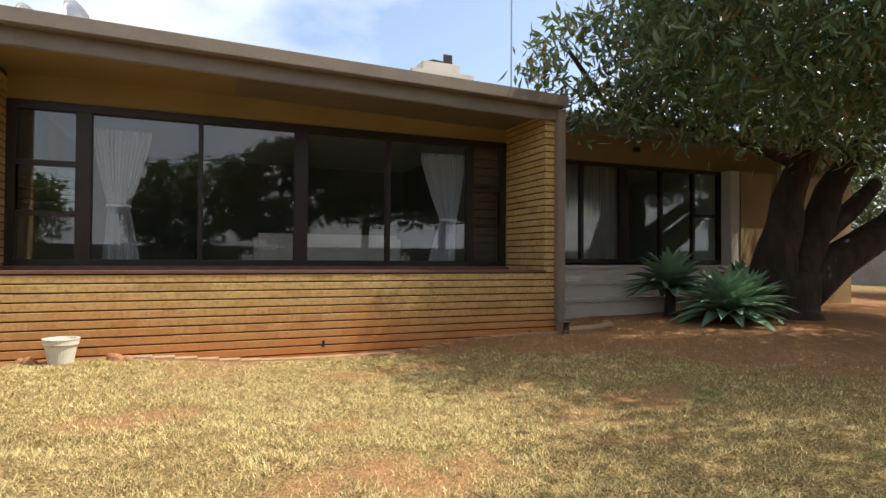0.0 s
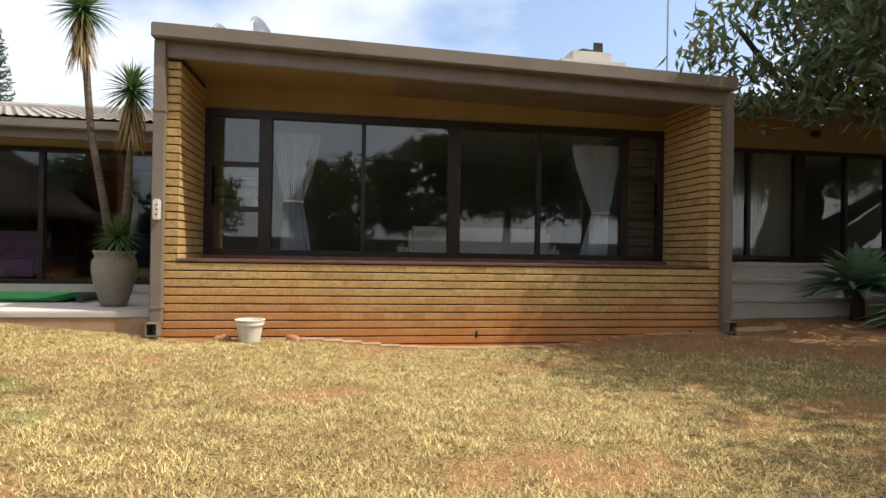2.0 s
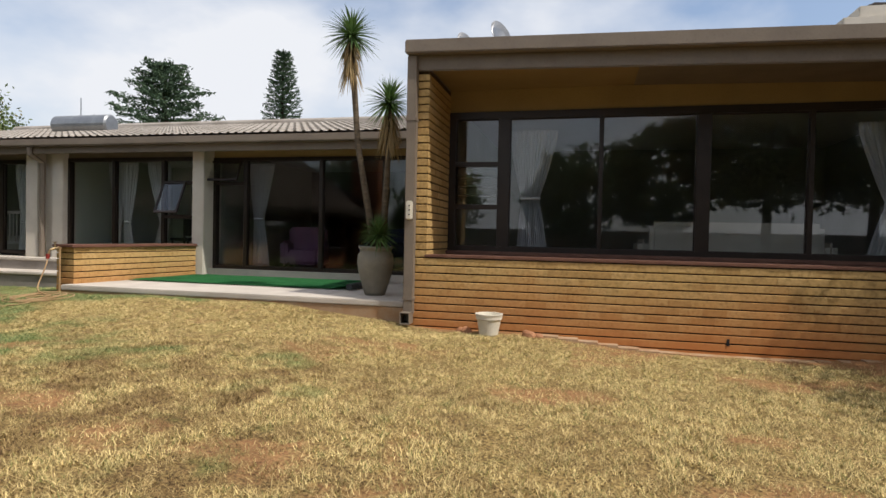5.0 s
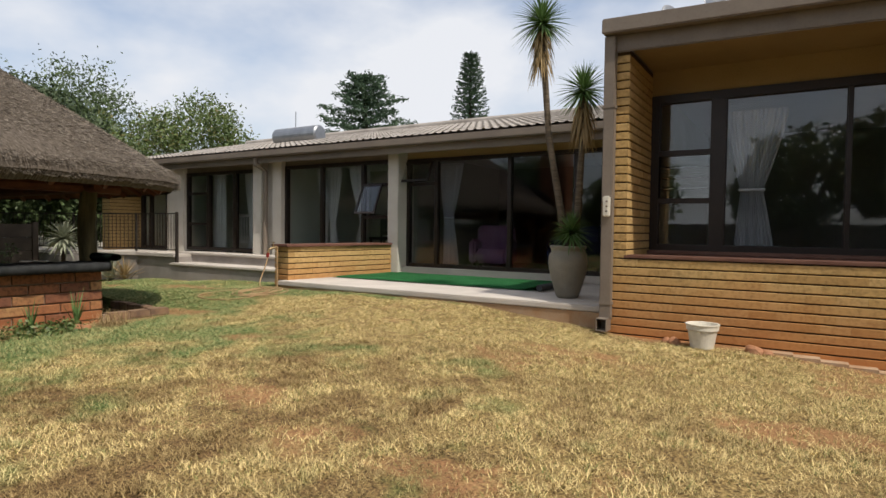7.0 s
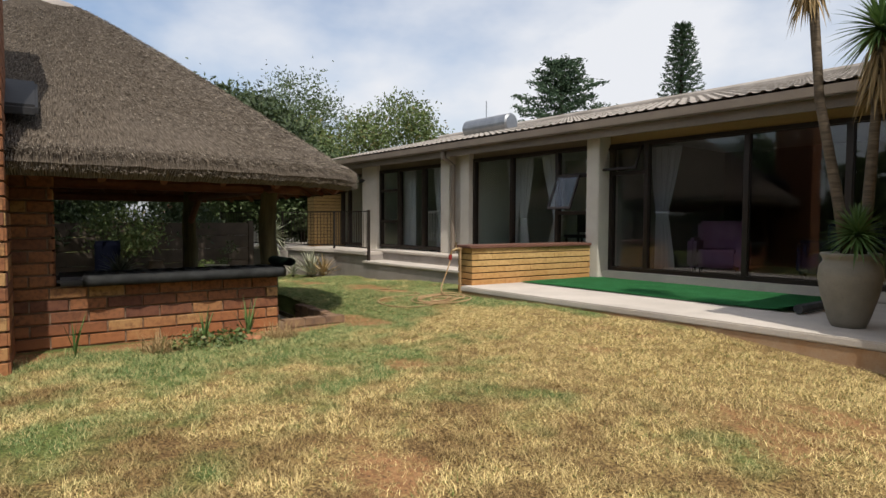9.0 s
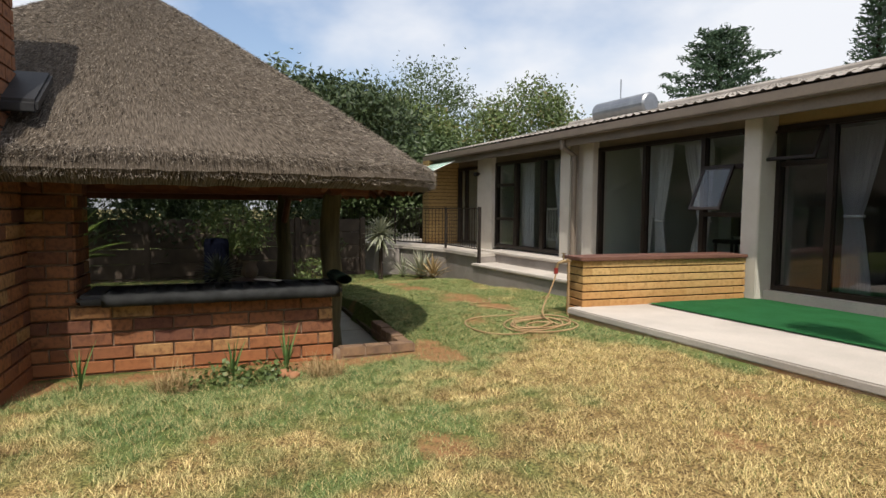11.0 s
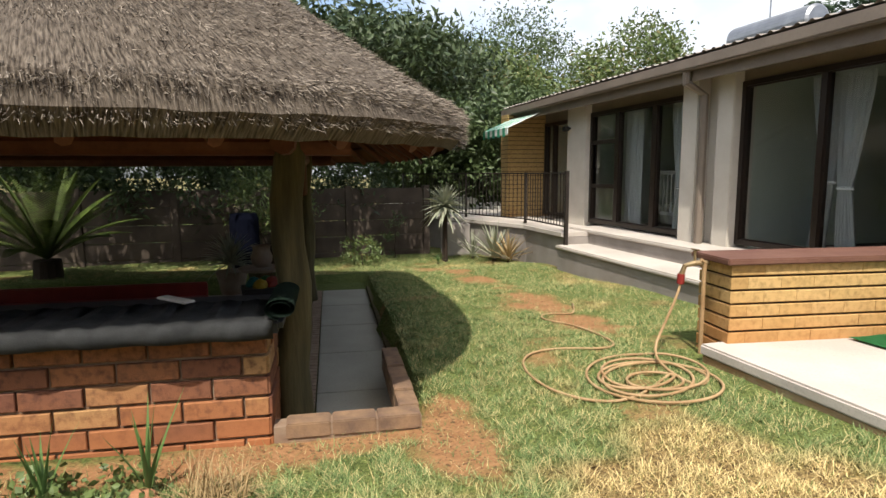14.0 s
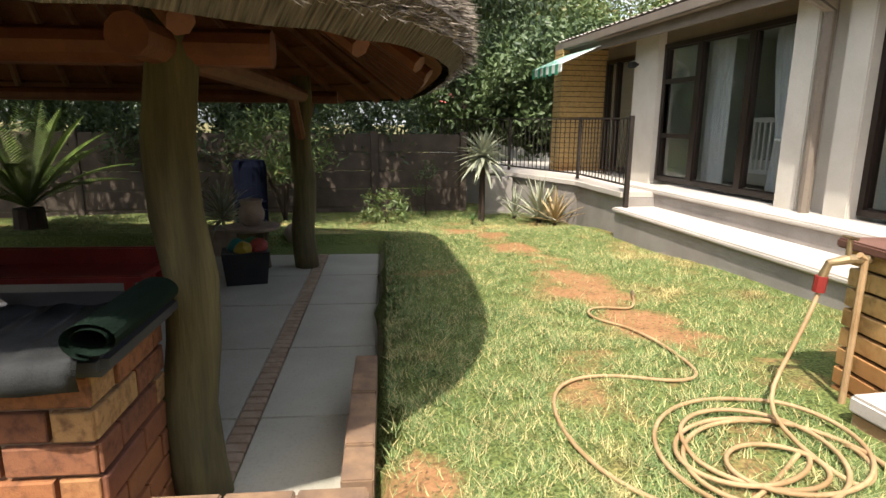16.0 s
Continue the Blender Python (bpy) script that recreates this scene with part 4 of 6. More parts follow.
def lapa():
    root = pose(-7.72, 6.09, -0.11, 0, 0, ROT)      # corner by the open side; local x runs outwards, local y along the counter

    def put(ob):
        ob.matrix_world = root
        return ob
    fl = put(thing("floor_shelter", (0, 0, 0), "grey-green cement floor with a brown brick inlay strip", "floor", kind="structure"))
    for i in range(5):
        bm = bm_new()
        box(bm, -1.02 - i * 0.95, -0.08 - i * 0.95, 0.143, 0.72, -0.3, LZ, 0.004)
        part("slab", bm, SLAB, fl)
        bm = bm_new()
        box(bm, -1.02 - i * 0.95, -0.08 - i * 0.95, -4.9, 0.022, -0.3, LZ, 0.004)
        part("slab", bm, SLAB, fl)
        for k in range(12):
            bm = bm_new()
            box(bm, -1.02 - i * 0.95 + k * 0.079, -1.02 - i * 0.95 + k * 0.079 + 0.070, 0.03, 0.135, -0.3, LZ + 0.002, 0.004)
            part("paver", bm, PAVER_RED, fl)
    kb = put(thing("kerb", (0, 0, 0), "weathered brick kerb round the shelter floor", "kerb", kind="structure"))
    bm = bm_new()
    box(bm, 0.03, 0.14, -0.04, 0.72, -0.2, 0.245)
    part("core", bm, MORTAR_PALE, kb)
    for k in range(0, 3):
        for z in (0.07, 0.165, 0.26):
            bm = bm_new()
            box(bm, 0.02, 0.15, 0.02 + k * 0.235, 0.245 + k * 0.235, z - 0.08, z, 0.006)
            part("brick", bm, KERB_BRICK, kb)
    for k in range(5):
        for z in (0.145, 0.235):
            bm = bm_new()
            box(bm, -0.27 - k * 0.225, -0.05 - k * 0.225, 0.62, 0.735, z - 0.08, z + 0.01 * (k % 2), 0.006)
            part("brick", bm, KERB_BRICK, kb)
    bm = bm_new()
    box(bm, -4.75, -1.18, 0.722, 0.76, -0.2, LZ + 0.05)
    part("edge", bm, POLE, kb, "thin dark edging board")
    # counter wall
    w = put(thing("wall_shelter", (0, 0, 0), "clinker brick counter wall and braai pillar of the shelter", "wall", kind="structure"))
    bm = bm_new()
    box(bm, -0.36, WX - 0.02, -2.03, WE - 0.02, -0.3, 0.745)
    part("core", bm, MORTAR_PALE, w)
    brick_face(w, (WX, -2.48, -0.105), 90, WE + 2.48, 8, RED_BRICK, ragged=0.010, course=0.107, gap=0.017, unit=0.288, side=0.007)
    brick_face(w, (WX, WE, -0.105), 180, WX + 0.38, 8, RED_BRICK, ragged=0.010, course=0.107, gap=0.017, unit=0.288, side=0.007)
    bm = bm_new()
    box(bm, -0.3, WX - 0.02, -3.5, -2.02, -0.3, 1.85)
    box(bm, 0.25, 1.03, -3.07, -2.32, -0.3, 4.3)
    part("core", bm, MORTAR_PALE, w, "pillar core")
    brick_sheet("brick_courses", w, [((1.05, -3.1, 1.5), 90, 0.80, 26), ((1.05, -2.3, 1.5), 180, 0.80, 26)], RED_BRICK, course=0.107, gap=0.017, unit=0.288, side=0.007)
    brick_face(w, (1.05, -3.1, -0.105), 90, 0.80, 15, RED_BRICK, ragged=0.010, course=0.107, gap=0.017, unit=0.288, side=0.007)
    brick_face(w, (1.05, -2.3, -0.105), 180, 0.88, 15, RED_BRICK, ragged=0.010, course=0.107, gap=0.017, unit=0.288, side=0.007)
    brick_face(w, (WX, -2.48, 0.751), 90, 0.48, 9, RED_BRICK, ragged=0.010, course=0.107, gap=0.017, unit=0.288, side=0.007)
    brick_face(w, (WX, -2.0, 0.751), 180, 0.5, 9, RED_BRICK, ragged=0.010, course=0.107, gap=0.017, unit=0.288, side=0.007)
    ct = put(thing("counter", (0, 0, 0), "dark slate counter top on the brick wall", "counter"))
    bm = bm_new()
    box(bm, -0.42, WX + 0.07, -1.99, WE + 0.08, 0.752, 0.83, 0.025)
    part("top", bm, SLATE, ct)
    # poles
    for x, y, r in ((-0.42, 0.04, 0.098), (-4.27, -0.04, 0.11), (-4.6, -4.7, 0.08), (-2.3, -4.85, 0.08)):
        p = put(thing("roof_pole", (0, 0, 0), "thick weathered gum pole carrying the thatch", "pole", "roof poles"))
        bm = bm_new()
        tube(bm, [(x + 0.02 * math.sin(k * 1.3), y + 0.02 * math.cos(k * 1.7), LZ - 0.1 + k * 0.25) for k in range(9)], [r * (1.12 - 0.03 * k) for k in range(9)], 14)
        part("trunk", bm, POLE, p, smooth=True)
    # thatch: rounded hip, thick at the eave
    top = put(thing("thatched_roof", (0, 0, 0), "grey weathered thatched roof with a ragged thick eave", "roof"))
    C, R, AP, EV = Vector((-2.27, -1.90)), 3.05, 3.80, 1.66

    def outline(a, k):
        c, s = math.cos(a), math.sin(a)
        q = (abs(c) ** 4 + abs(s) ** 4) ** (-1 / 4)
        return C.x + c * q * R * k, C.y + s * q * R * k * 1.0
    na, nr = 160, 36
    v, f, uv = [], [], []
    for j in range(nr + 1):
        t = j / nr
        k = 0.10 + 0.90 * t
        for i in range(na):
            a = 2 * math.pi * i / na
            x, y = outline(a, k)
            z = AP + (EV + 0.20 - AP) * (t ** 1.06) + 0.02 * noise.noise((x * 3, y * 3, 0)) + 0.07 * noise.noise((x * .7, y * .7, 5))
            v.append((x, y, z))
    base = len(v)
    for i in range(na):
        a = 2 * math.pi * i / na
        x, y = outline(a, 1.015)
        v.append((x, y, EV + 0.10 + 0.015 * noise.noise((x * 6, y * 6, 0))))
    for i in range(na):
        a = 2 * math.pi * i / na
        x, y = outline(a, 0.985)
        v.append((x, y, EV + 0.012 * noise.noise((x * 9, y * 9, 0))))
    rings = nr + 2
    for j in range(rings):
        for i in range(na):
            n2 = (i + 1) % na
            f.append((j * na + i, (j + 1) * na + i, (j + 1) * na + n2, j * na + n2))
            for jj, ii in ((j, i), (j + 1, i), (j + 1, i + 1), (j, i + 1)):
                uv.append((ii / na * 8, jj / nr))
    f.append(tuple(range(na)))
    uv += [(0, 0)] * na
    ob = soup("thatch", np.array(v), f, THATCH, top, "", uvs=uv)
    # ragged straw ends over roof and eave
    n = 300000
    a = RNG.uniform(0, 2 * math.pi, n)
    t = np.where(RNG.random(n) < 0.48, RNG.uniform(0.965, 1.0, n), RNG.random(n) ** 0.6)
    c, s = np.cos(a), np.sin(a)
    q = (np.abs(c) ** 4 + np.abs(s) ** 4) ** (-1 / 4)
    k = 0.10 + 0.90 * t
    px, py = C.x + c * q * R * k, C.y + s * q * R * k
    pz = AP + (EV + 0.20 - AP) * t ** 1.06 - np.where(t > 0.965, RNG.uniform(0, 0.17, n), 0) + 0.012
    px, py = px + np.where(t > 0.965, c * 0.03, 0), py + np.where(t > 0.965, s * 0.03, 0)
    P = np.stack([px, py, pz], 1)
    D = np.stack([c * q, s * q, np.full(n, -0.62)], 1) + RNG.normal(size=(n, 3)) * 0.27
    D /= np.linalg.norm(D, axis=1)[:, None]
    S = np.cross(D, RNG.normal(size=(n, 3)))
    S /= np.linalg.norm(S, axis=1)[:, None]
    ln, wd = RNG.uniform(0.025, 0.075, n)[:, None], RNG.uniform(0.0013, 0.0030, n)[:, None]
    V = np.empty((n, 3, 3))
    V[:, 0], V[:, 1], V[:, 2] = P - S * wd, P + S * wd, P + D * ln + np.array([0, 0, 0.012])
    soup("straw", V.reshape(-1, 3), np.arange(n * 3).reshape(n, 3), STRAW, top)
    # ridge cap of mortar
    bm = bm_new()
    lathe(bm, [(0.42, 3.70), (0.38, 3.80), (0.22, 3.88), (0.02, 3.92)], 24, (C.x, C.y, 0))
    part("ridge_cap", bm, PLASTER_GREY, top, smooth=True)
    # underside boards, rafters, wall plates
    v, f = [], []
    for j in range(9):
        k = 0.1 + 0.875 * j / 8
        for i in range(80):
            x, y = outline(2 * math.pi * i / 80, k)
            v.append((x, y, AP - 0.22 + (EV + 0.02 - AP + 0.22) * (j / 8) ** 1.06))
    for j in range(8):
        for i in range(80):
            f.append((j * 80 + i, j * 80 + (i + 1) % 80, (j + 1) * 80 + (i + 1) % 80, (j + 1) * 80 + i))
    ob = soup("underside", np.array(v), f, THATCH_UNDER, top, "", "red-brown reed underside of the thatch")
    for i in range(40):
        a = 2 * math.pi * (i + 0.5) / 40
        bm = bm_new()
        x0, y0 = outline(a, 0.12)
        x1, y1 = outline(a, 0.955)
        tube(bm, [(x0, y0, AP - 0.30), (x1, y1, EV + 0.0)], 0.035, 7)
        part("rafter", bm, RAFTER, top)
    for k in np.linspace(0.3, 0.9, 9):
        bm = bm_new()
        tube(bm, [(*outline(2 * math.pi * i / 48, k), AP - 0.25 + (EV - AP + 0.25) * ((k - 0.1) / 0.875)) for i in range(49)], 0.016, 5, False)
        part("lath", bm, RAFTER, top)
    for a, b in (((-0.42, 0.4), (-0.42, -4.9)), ((-0.1, 0.04), (-4.7, -0.02)), ((-4.6, 0.3), (-4.6, -4.9)), ((-0.2, -4.8), (-4.7, -4.8))):
        bm = bm_new()
        tube(bm, [(*a, 1.69), (*b, 1.69)], 0.065, 10)
        part("beam", bm, RAFTER, top)
    for a, b in (((-4.27, -0.04, 1.25), (-3.6, -0.02, 1.68)), ((-4.27, -0.04, 1.25), (-4.75, 0.0, 1.66))):
        bm = bm_new()
        tube(bm, [a, b], 0.05, 9)
        part("brace", bm, RAFTER, top)


lapa()

# ---- right wing beyond the front room ----
RY = 10.9


def right_wing():
    window_wall("window_5", 5.0, 9.05, RY, 0.97, 2.80, (5.72, 6.65, 7.53, 8.34), "sliding doors of the far wing with pale reflections", GLASS_CLEAR, ((4, 1.9),), 0.06, (0.03, 0.09, 0.03, 0.03))
    bm = bm_new()
    box(bm, FX1, 12.6, RY - 0.02, RY + 0.2, 2.80, 3.34)
    box(bm, FX1, 5.0, RY - 0.02, RY + 0.2, -0.2, 2.80)
    box(bm, 9.3, 12.6, RY - 0.3, RY + 0.2, 0.0, 2.80)
    solo("wall_far_wing", bm, TAN_BOARD, "tan plastered wall of the far wing", "wall", "structure")
    pier(9.05, 9.3, RY - 0.28, RY + 0.2, 0.0, 2.80)
    pier(10.3, 10.52, RY - 0.42, RY - 0.3, 0.0, 2.96, "white painted corner strip")
    bm = bm_new()
    box(bm, FX1, 13.0, RY - 0.55, RY - 0.5, 3.18, 3.44)
    box(bm, FX1, 13.0, RY - 0.66, RY - 0.55, 3.30, 3.43)
    solo("fascia_far_wing", bm, FASCIA, "taupe fascia and gutter of the far wing", "fascia", "structure")
    roof = thing("roof_far_wing", (0, 0, 0), "low-pitched grey tile roof of the far wing", "roof", kind="structure")
    bm = bm_new()
    box(bm, FX1 - 0.3, 13.1, RY - 0.62, 15.4, 3.42, 3.46)
    for v in bm.verts:
        v.co.z += (v.co.y - RY + 0.62) * 0.20
    part("tile_sheet", bm, ROOF_TILE, roof)
    x = FX1 - 0.2
    while x < 13:
        bm = bm_new()
        tube(bm, [(x, RY - 0.66, 3.46), (x, 15.4, 4.4)], 0.045, 6)
        part("tile_roll", bm, ROOF_TILE, roof)
        x += 0.3
    room("far_wing", 4.9, 9.3, RY + 0.15, 14.5, 0.9, 2.9, ROOM_PALE)
    for i, (y0, z) in enumerate(((RY - 0.45, 0.93), (RY - 0.85, 0.68), (RY - 1.25, 0.43))):
        bm = bm_new()
        box(bm, FX1 + 0.02, 9.4, y0 + 0.03, RY - 0.06, -0.3 + 0.01 * i, z - 0.065)
        st = solo("step_far_wing", bm, PLASTER, "cream plastered step up to the far wing doors", "step", "structure")
        bm = bm_new()
        box(bm, FX1 + 0.02, 9.42, y0, RY - 0.06 if i == 0 else y0 + 0.42, z - 0.062, z, 0.012)
        part("nosing", bm, CONCRETE, st)
    ch = thing("chimney", (3.78, 13.0, 3.3), "white plastered chimney with a stepped cap and cowl", "chimney")
    bm = bm_new()
    box(bm, -0.66, 0.66, -0.3, 0.5, -0.3, 1.40, 0.015)
    part("stack", bm, PLASTER, ch)
    bm = bm_new()
    box(bm, -0.40, 0.40, -0.2, 0.4, 1.40, 1.60, 0.015)
    part("cap", bm, PLASTER, ch)
    bm = bm_new()
    tube(bm, [(-0.25, 0, 1.62), (-0.1, 0, 1.68), (0.15, 0, 1.66), (0.3, 0, 1.70)], 0.035, 7)
    box(bm, 0.12, 0.3, -0.02, 0.02, 1.68, 1.84)
    part("cowl", bm, DARK_IRON, ch)
    an = thing("antenna", (5.45, 13.0, 3.9), "thin white antenna mast on the roof", "antenna")
    bm = bm_new()
    tube(bm, [(0, 0, 0), (0, 0, 3.2)], 0.018, 6)
    part("mast", bm, STEEL, an)
    for x, s in ((-1.85, 1.0), (-2.3, 0.8)):
        d = thing("satellite_dish", (x, 9.55, 3.22), "small grey satellite dish on the roof edge", "satellite dish", "roof dishes")
        bm = bm_new()
        tube(bm, [(0, 0, 0), (0, 0, 0.34 * s)], 0.015, 6)
        part("mast", bm, STEEL, d)
        bm = bm_new()
        lathe(bm, [(0.02, 0.0), (0.12 * s, 0.02), (0.2 * s, 0.06), (0.205 * s, 0.065), (0.12 * s, 0.03), (0.02, 0.01)], 20)
        bmesh.ops.rotate(bm, verts=bm.verts, matrix=Matrix.Rotation(radians(70), 3, "Y") @ Matrix.Rotation(0.5, 3, "X"))
        bmesh.ops.translate(bm, verts=bm.verts, vec=(-0.03, 0, 0.40 * s))
        part("dish", bm, STEEL, d, smooth=True)
    gy = thing("solar_geyser", (-11.95, 13.3, 3.14), "silver solar geyser tank with a dark collector panel on the roof", "geyser")
    bm = bm_new()
    tube(bm, [(-0.75, 0, 0.33), (-0.72, 0, 0.33), (0.72, 0, 0.33), (0.75, 0, 0.33)], [0.18, 0.22, 0.22, 0.18], 24)
    part("tank", bm, STEEL, gy, smooth=False)
    bm = bm_new()
    box(bm, -2.6, -0.3, -1.7, -0.3, 0.0, 0.07)
    for v in bm.verts:
        v.co.z += v.co.y * 0.235 + 0.06
    part("collector", bm, SLATE, gy)
    for x in (-0.5, 0.5):
        bm = bm_new()
        box(bm, x - 0.03, x + 0.03, -0.25, 0.25, -0.05, 0.12)
        part("bracket", bm, STEEL, gy)
    bm = bm_new()
    tube(bm, [(-0.1, 0, 0.55), (-0.1, 0, 0.95)], 0.012, 5)
    part("vent_pipe", bm, STEEL, gy)
    lamp = thing("wall_light", (-14.02 + 0.15, 10.98, 2.15), "small black floodlight on the plaster wall", "light fitting", "wall lights")
    bm = bm_new()
    box(bm, -0.06, 0.06, -0.10, -0.02, -0.03, 0.05, 0.01)
    tube(bm, [(0, 0.03, 0.02), (0, -0.05, 0.02)], 0.02, 6)
    part("housing", bm, BLACK_PLASTIC, lamp)
    lamp2 = copy_thing(lamp, pose(6.85, RY - 0.08, 3.06))


right_wing()


# ---- plants ----
def blade_leaf(bm, base, way, length, width, bend, n=5, fold=0.25, up=Vector((0, 0, 1))):
    """One strap leaf with a folded keel, tapering, bending down along its length."""
    way = Vector(way).normalized()
    side = way.cross(up)
    side = side.normalized() if side.length > 1e-3 else Vector((1, 0, 0))
    p, d, rows = Vector(base), way.copy(), []
    for i in range(n + 1):
        t = i / n
        w = width * (0.55 + 0.9 * t if t < 0.35 else (1 - t) * 1.3 + 0.02)
        nrm = side.cross(d).normalized()
        rows.append([bm.verts.new(p - side * w / 2 + nrm * w * fold), bm.verts.new(p), bm.verts.new(p + side * w / 2 + nrm * w * fold)])
        p = p + d * length / n
        d = (d + Vector((0, 0, -bend / n))).normalized()
    for a, b in zip(rows, rows[1:]):
        bm.faces.new((a[0], a[1], b[1], b[0]))
        bm.faces.new((a[1], a[2], b[2], b[1]))


def rosette(bm, centre, count, length, width, rise, bend, rnd, lo=0.0):
    for i in range(count):
        a = i * 2.39996 + rnd.uniform(-0.2, 0.2)
        t = (i + 0.5) / count
        e = lo + (rise - lo) * t + rnd.uniform(-0.08, 0.08)
        blade_leaf(bm, Vector(centre) + Vector((0, 0, 0.05 * t)), (math.cos(a) * math.cos(e), math.sin(a) * math.cos(e), math.sin(e)), length * rnd.uniform(0.8, 1.1) * (1 - 0.25 * t), width, bend)


def yuccas():
    pot = thing("plant_pot", (-3.33, 9.2, PZ), "large grey-green glazed pot on the patio slab", "pot")
    bm = bm_new()
    lathe(bm, [(0.12, 0.0), (0.145, 0.05), (0.21, 0.28), (0.232, 0.42), (0.222, 0.51), (0.195, 0.55), (0.20, 0.575), (0.218, 0.60), (0.214, 0.62), (0.18, 0.615), (0.17, 0.54), (0.02, 0.53)], 40)
    part("body", bm, POT_GLAZE, pot, smooth=True)
    yc = thing("yucca", (-3.33, 9.2, PZ + 0.53), "three-headed yucca with bare trunks and dry skirts in a pot", "plant")
    rnd = random.Random(5)
    heads = (([(-0.02, 0, 0), (-0.1, 0, 0.5), (-0.27, 0, 1.4), (-0.33, 0, 2.1), (-0.38, 0, 2.75)], 0.42, 0.65), ([(0.05, 0.03, 0), (0.1, 0.03, 0.5), (0.13, 0.03, 1.2), (0.14, 0.03, 1.88)], 0.40, 0.5), ([(0.05, -0.06, 0), (0.06, -0.07, 0.22)], 0.30, 0.0))
    for pts, ln, skirt in heads:
        bm = bm_new()
        tube(bm, pts, [0.042 - 0.012 * i / len(pts) + 0.004 * (i % 2) for i in range(len(pts))], 10)
        part("trunk", bm, YUCCA_BARK, yc, smooth=True)
        top = Vector(pts[-1])
        bm = bm_new()
        rosette(bm, top, 170, ln * 1.08, 0.03, 1.45, 0.5, rnd, -0.75)
        part("leaf_head", bm, YUCCA_LEAF, yc)
        if skirt:
            bm = bm_new()
            for i in range(150):
                a, h = rnd.uniform(0, 6.28), rnd.uniform(0.02, 0.42)
                blade_leaf(bm, top - Vector((0, 0, h)), (math.cos(a) * 0.55, math.sin(a) * 0.55, -0.75), 0.40 * rnd.uniform(0.6, 1.1), 0.03, 1.2)
            part("dry_skirt", bm, DRY_LEAF, yc, "hanging dry brown leaves")


def agave(x, y, z, size, count, rnd, group="agaves beside the tree", mat=None, label="soft green agave rosette growing in bare soil", cat="agave", width=0.21, rise=1.35, lo=-0.1, stem=0.12):
    t = thing("agave", (x, y, lay(x, y) - 0.02), label, cat, group)
    bm = bm_new()
    tube(bm, [(0, 0, -0.05), (0.02, 0, z)], [stem * size, stem * size * 0.7], 8)
    part("stem", bm, BARK, t)
    bm = bm_new()
    rosette(bm, (0.02, 0, z), count, size, width * size / 0.5, rise, 0.5, rnd, lo)
    part("leaves", bm, mat or AGAVE_LEAF, t, smooth=True)
    return t


def limb_tree(name, base, limbs, crown, leaf_mat, label, leaf=0.15, width=0.30, droop=0.5, bark=None, group=""):
    """A tree of tapered limbs, each a list of (x, y, z, radius), and a crown of leaf clumps: (count, centre, radius, per clump, jitter)."""
    t = thing(name, base, label, "tree", group)
    for k, pts in enumerate(limbs):
        fine, rad = [], []
        for i in range(len(pts) - 1):
            for s in range(4):
                u = s / 4
                a, b = pts[i], pts[i + 1]
                fine.append(Vector(a[:3]).lerp(Vector(b[:3]), u) + Vector((noise.noise((k, i + u, 1)), noise.noise((k, i + u, 2)), 0)) * 0.05)
                rad.append(a[3] + (b[3] - a[3]) * u)
        fine.append(Vector(pts[-1][:3]))
        rad.append(pts[-1][3])
        bm = bm_new()
        tube(bm, fine, rad, 12)
        part("trunk" if k == 0 else "limb", bm, bark or BARK, t, smooth=True)
    P = np.concatenate([clumps(c, ce, ra, per, ji, 0.8) for c, ce, ra, per, ji in crown])
    v, f = leaves(P, leaf, 0.6, None, droop, width)
    soup("crown", v, f, leaf_mat, t)
    return t


